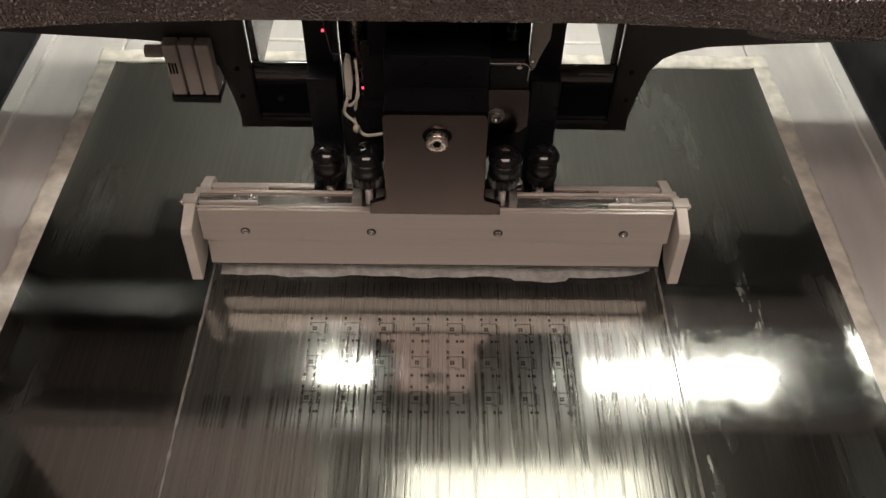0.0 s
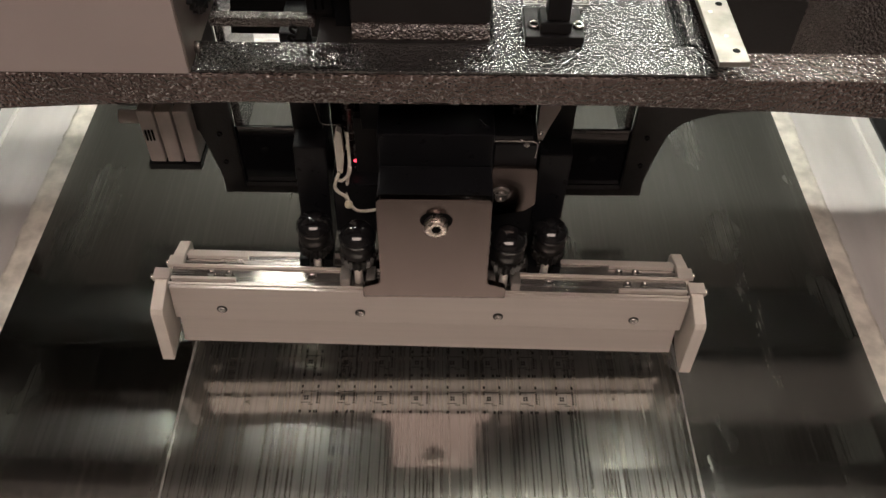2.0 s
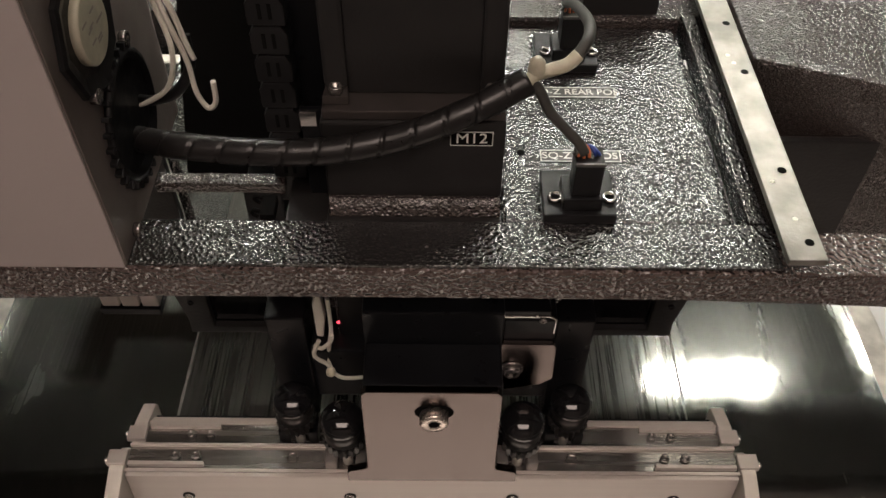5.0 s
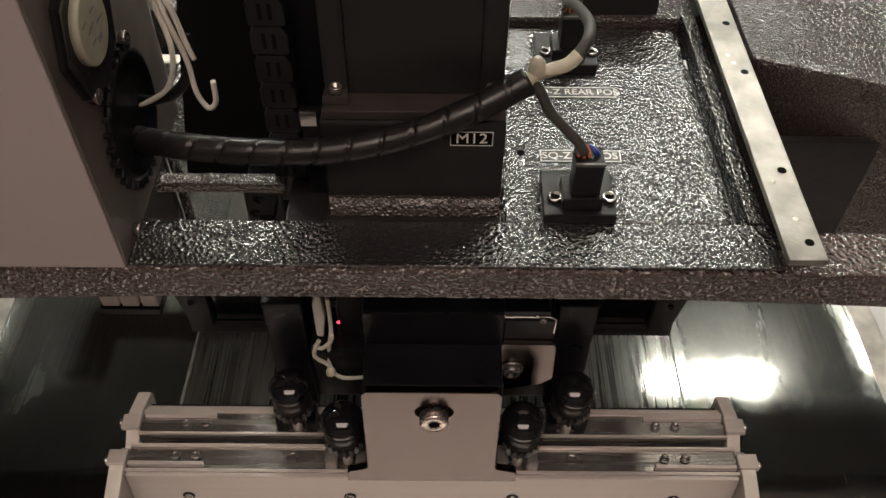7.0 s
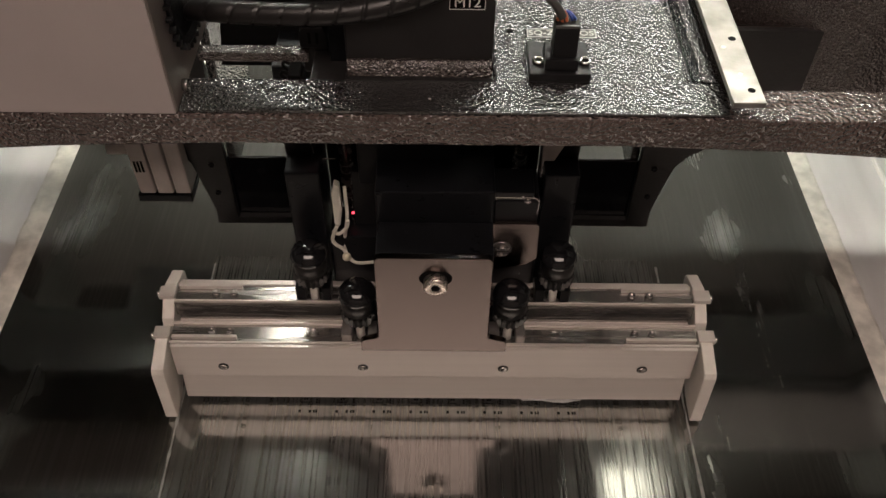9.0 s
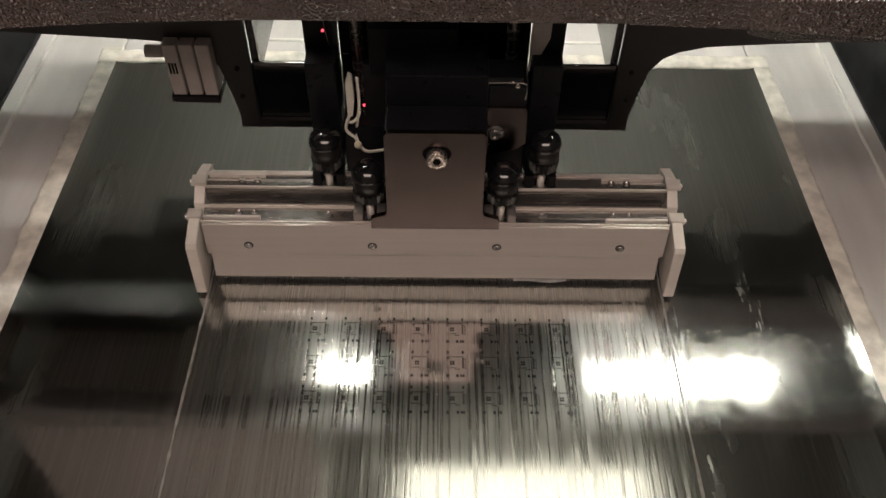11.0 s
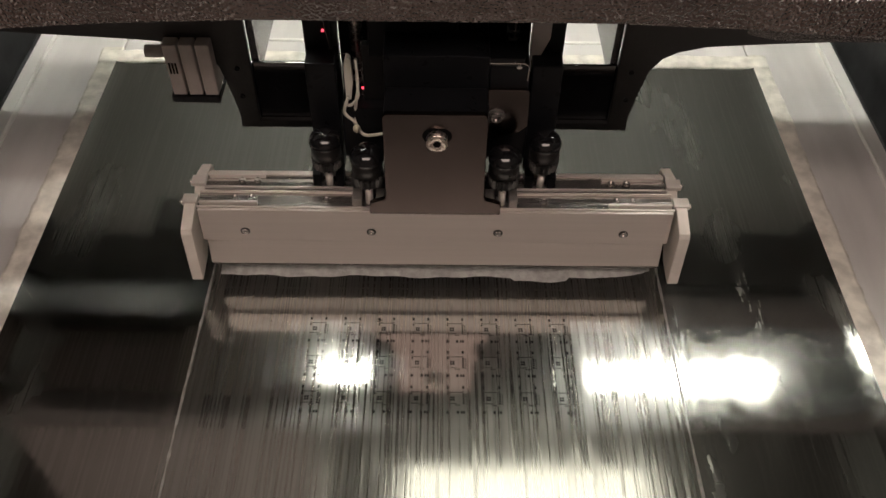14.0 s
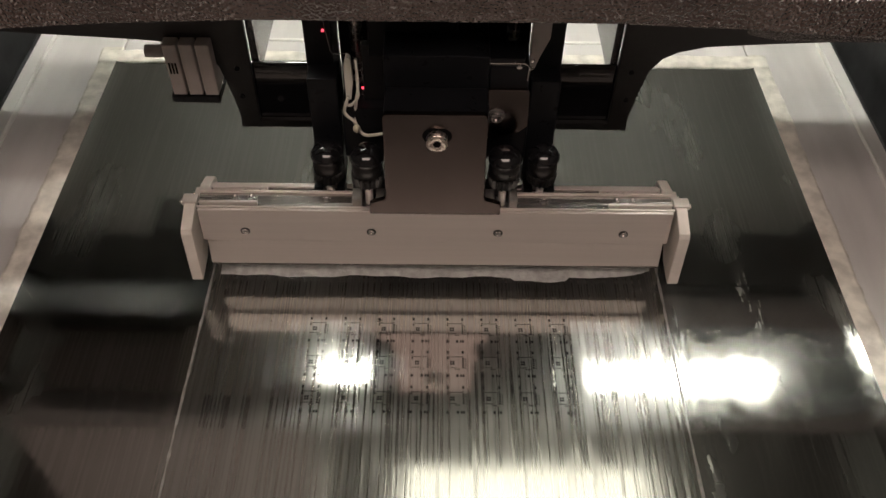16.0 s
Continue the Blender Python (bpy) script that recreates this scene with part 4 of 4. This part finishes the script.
hp("bolt_socket", lathe([(0.0026, 0.0002), (0.0026, -0.00005)], (0.0024, 0.3914, 0.1278), "y", 6), M_HOLE)
hp("head_column", box(-0.0310, 0.0345, 0.4251, 0.4640, 0.0800, 0.1690, 0.0012), M_ANOD, "black anodised head column")
hp("column_cap", box(-0.0420, 0.0150, 0.4500, 0.4900, 0.1500, 0.1860, 0.0012), M_ANOD)
hp("lower_block", box(-0.0620, 0.0640, 0.4430, 0.4690, 0.0700, 0.1130, 0.0015), M_ANOD)
hp("side_plate", prism([(0.0343, 0.1020), (0.0560, 0.1080), (0.0618, 0.1135), (0.0610, 0.1400), (0.0595, 0.1425), (0.0343, 0.1425)], "y", 0.4268, 0.4298, 0.0004), M_PLATE, "satin grey side plate")
b2 = bmesh.new()
add_lathe(b2, [(0.0058, 0), (0.0058, -0.0010)], (0.0405, 0.4267, 0.1225), "y", 28)
socket_head(b2, (0.0405, 0.4257, 0.1225), 0.0042, 0.0026, "y", -1)
hp("side_bolt", b2, M_ALU_DULL, "washered steel bolt")
hp("side_block", box(0.0348, 0.0600, 0.4300, 0.4560, 0.1135, 0.1580, 0.0010), M_ANOD)
hp("sensor_strip", box(0.0195, 0.0560, 0.4295, 0.4305, 0.1602, 0.1612, 0.0002), M_CHROME, "thin bright sensor bracket")
hp("strip_tail", tube([(0.0560, 0.4300, 0.1607), (0.0588, 0.4298, 0.1590), (0.0592, 0.4296, 0.1555), (0.0588, 0.4296, 0.1480)], 0.0006, 8, 5), M_CHROME)
hp("sensor_block", box(0.0185, 0.0565, 0.4306, 0.4500, 0.1582, 0.1640, 0.0006), M_ANOD)
for x in (0.0215, 0.0530):
    b2 = bmesh.new()
    socket_head(b2, (x, 0.4294, 0.1588), 0.0017, 0.001, "y", -1)
    hp("strip_screw", b2, M_ALU_DULL)
# sensor at the other side
hp("sensor_card", box(-0.0470, -0.0330, 0.4540, 0.4600, 0.1100, 0.1560, 0.0006), M_BLACK, "small black sensor")
hp("sensor_edge", tube([(-0.0480, 0.4560, 0.1500), (-0.0478, 0.4555, 0.1300), (-0.0470, 0.4550, 0.1120), (-0.0345, 0.4550, 0.1110)], 0.0004, 6, 6), M_ALU_DULL)
hp("red_light", lathe([(0.0010, 0), (0.0009, -0.0008)], (-0.0477, 0.4555, 0.1215), "y", 12), M_RED, "small red indicator light")
hp("cable_plug", prism([(-0.0590, 0.1160), (-0.0555, 0.1150), (-0.0535, 0.1300), (-0.0540, 0.1480), (-0.0570, 0.1500), (-0.0590, 0.1420)], "y", 0.4500, 0.4550, 0.0008), M_WHITE, "cream cable plug")
for pts in ([(-0.0560, 0.4400, 0.1259), (-0.0595, 0.4400, 0.1148), (-0.0580, 0.4400, 0.1096), (-0.0538, 0.4400, 0.1053), (-0.0509, 0.4400, 0.0976), (-0.0455, 0.4390, 0.0937), (-0.0330, 0.4380, 0.0965)],
            [(-0.0505, 0.4480, 0.1500), (-0.0498, 0.4440, 0.1311), (-0.0518, 0.4440, 0.1173), (-0.0533, 0.4440, 0.1054), (-0.0524, 0.4420, 0.0971)],
            [(-0.0592, 0.4420, 0.1197), (-0.0553, 0.4410, 0.1179), (-0.0506, 0.4420, 0.1226), (-0.0495, 0.4420, 0.1281)]):
    hp("white_lead", tube(pts, 0.0011, 10, 8), M_WHITE, "off-white wire loop")
hp("wire_tie", lathe([(0.0010, -0.003), (0.0026, -0.001), (0.0026, 0.001), (0.001, 0.003)], (-0.0520, 0.4385, 0.1000), "z", 12), M_CREAM)

# rear unit: arms that carry it
for s in (-1, 1):
    x0, x1 = sorted((s * 0.0640, s * 0.0840))
    rp("arm", box(x0, x1, 0.4480, 0.4690, 0.0570, 0.1480, 0.0012), M_ANOD, "black arm of the rear squeegee")
rp("back_cover", box(-0.1600, 0.1640, 0.4459, 0.4486, 0.0060, 0.0530, 0.0008), M_ANOD, "black back cover of the rear squeegee")
for x in (-0.130, -0.105, 0.128):
    b2 = bmesh.new()
    socket_head(b2, (x, 0.4487, 0.035), 0.0028, 0.0014, "y", 1)
    rp("cover_screw", b2, M_CHROME, "small bright screw")

# the whole suspended unit leans back a little towards its top
for unit in (front, rear, head):
    for ob in (unit, *unit.children):
        for v in ob.data.vertices:
            lean = 0.1 * min(max(v.co.z, 0.0), 0.06)
            v.co.z -= lean
            v.co.y += 0.96 * lean

# ---- what moves ----
UP, UP_REAR = 0.0146, 0.0125
TRAVEL = [(0.0, 0.0), (0.6, 0.0), (0.72, 0.0004), (0.85, 0.0068), (1.0, 0.0158), (1.5, 0.0443), (2.0, 0.0720), (2.5, 0.1006), (3.0, 0.1294), (3.5, 0.1581), (4.0, 0.1853),
          (4.12, 0.1925), (4.22, 0.1952), (4.4, 0.1953), (7.2, 0.1953), (7.32, 0.1948), (7.5, 0.1871), (8.0, 0.1598), (8.5, 0.1309), (9.0, 0.1023), (9.5, 0.0746), (10.0, 0.0458),
          (10.5, 0.0185), (10.75, 0.0048), (10.9, 0.0004), (11.1, 0.0), (16.0, 0.0)]
FRONT = [(0.0, 1.0), (7.15, 1.0), (7.25, 0.75), (7.35, 0.15), (7.45, 0.0), (12.7, 0.0), (12.8, 0.25), (12.88, 0.85), (12.97, 1.0), (16.0, 1.0)]
REAR = [(0.0, 0.0), (5.6, 0.0), (5.75, 0.4), (5.9, 1.0), (6.1, 1.0), (13.97, 1.0), (14.05, 0.72), (14.12, 0.2), (14.2, 0.0), (16.0, 0.0)]


# the floating squeegees hang askew while they are drawn forward
ASKEW = [(0.0, 0.0), (1.1, 0.0), (1.25, 0.5), (1.42, 1.0), (4.22, 1.0), (4.5, 0.2), (4.7, 0.0), (16.0, 0.0)]
# the paste stays behind until a blade reaches it
PASTE = [(t, max(0.0, d - 0.013) if t <= 7.2 else min(d, 0.1823)) for t, d in TRAVEL]


def at_time(rows, t):
    for (a, u), (b, v) in zip(rows, rows[1:]):
        if a <= t <= b:
            return u + (v - u) * (t - a) / (b - a)
    return rows[-1][1]


def hung(lift, up, roll, ease):
    """Rows of a squeegee: lifted by its cylinder and rolled about the pivot bolt of the head."""
    rows = []
    for t in sorted({t for t, _ in lift} | {t for t, _ in ASKEW}):
        k = at_time(ASKEW, t)
        m = pose(0.0024, 0, 0.128) @ pose(0, 0, 0, 0, roll * k, 0) @ pose(-0.0024, 0, -0.128)
        rows.append((t, pose(GO.x, GO.y, GO.z + up * at_time(lift, t) + ease * k) @ m))
    return rows


def motions():
    walk(carriage, [(t, pose(BASE.x, BASE.y - d, BASE.z)) for t, d in TRAVEL])
    walk(paste, [(t, pose(0, 0.42 - d, 0)) for t, d in PASTE])
    walk(head, [(t, pose(GO.x, GO.y, GO.z + UP * u)) for t, u in FRONT])
    walk(front, hung(FRONT, UP, 1.75, 0.0006))
    walk(rear, hung(REAR, UP_REAR, 1.5, 0.0030))


motions()
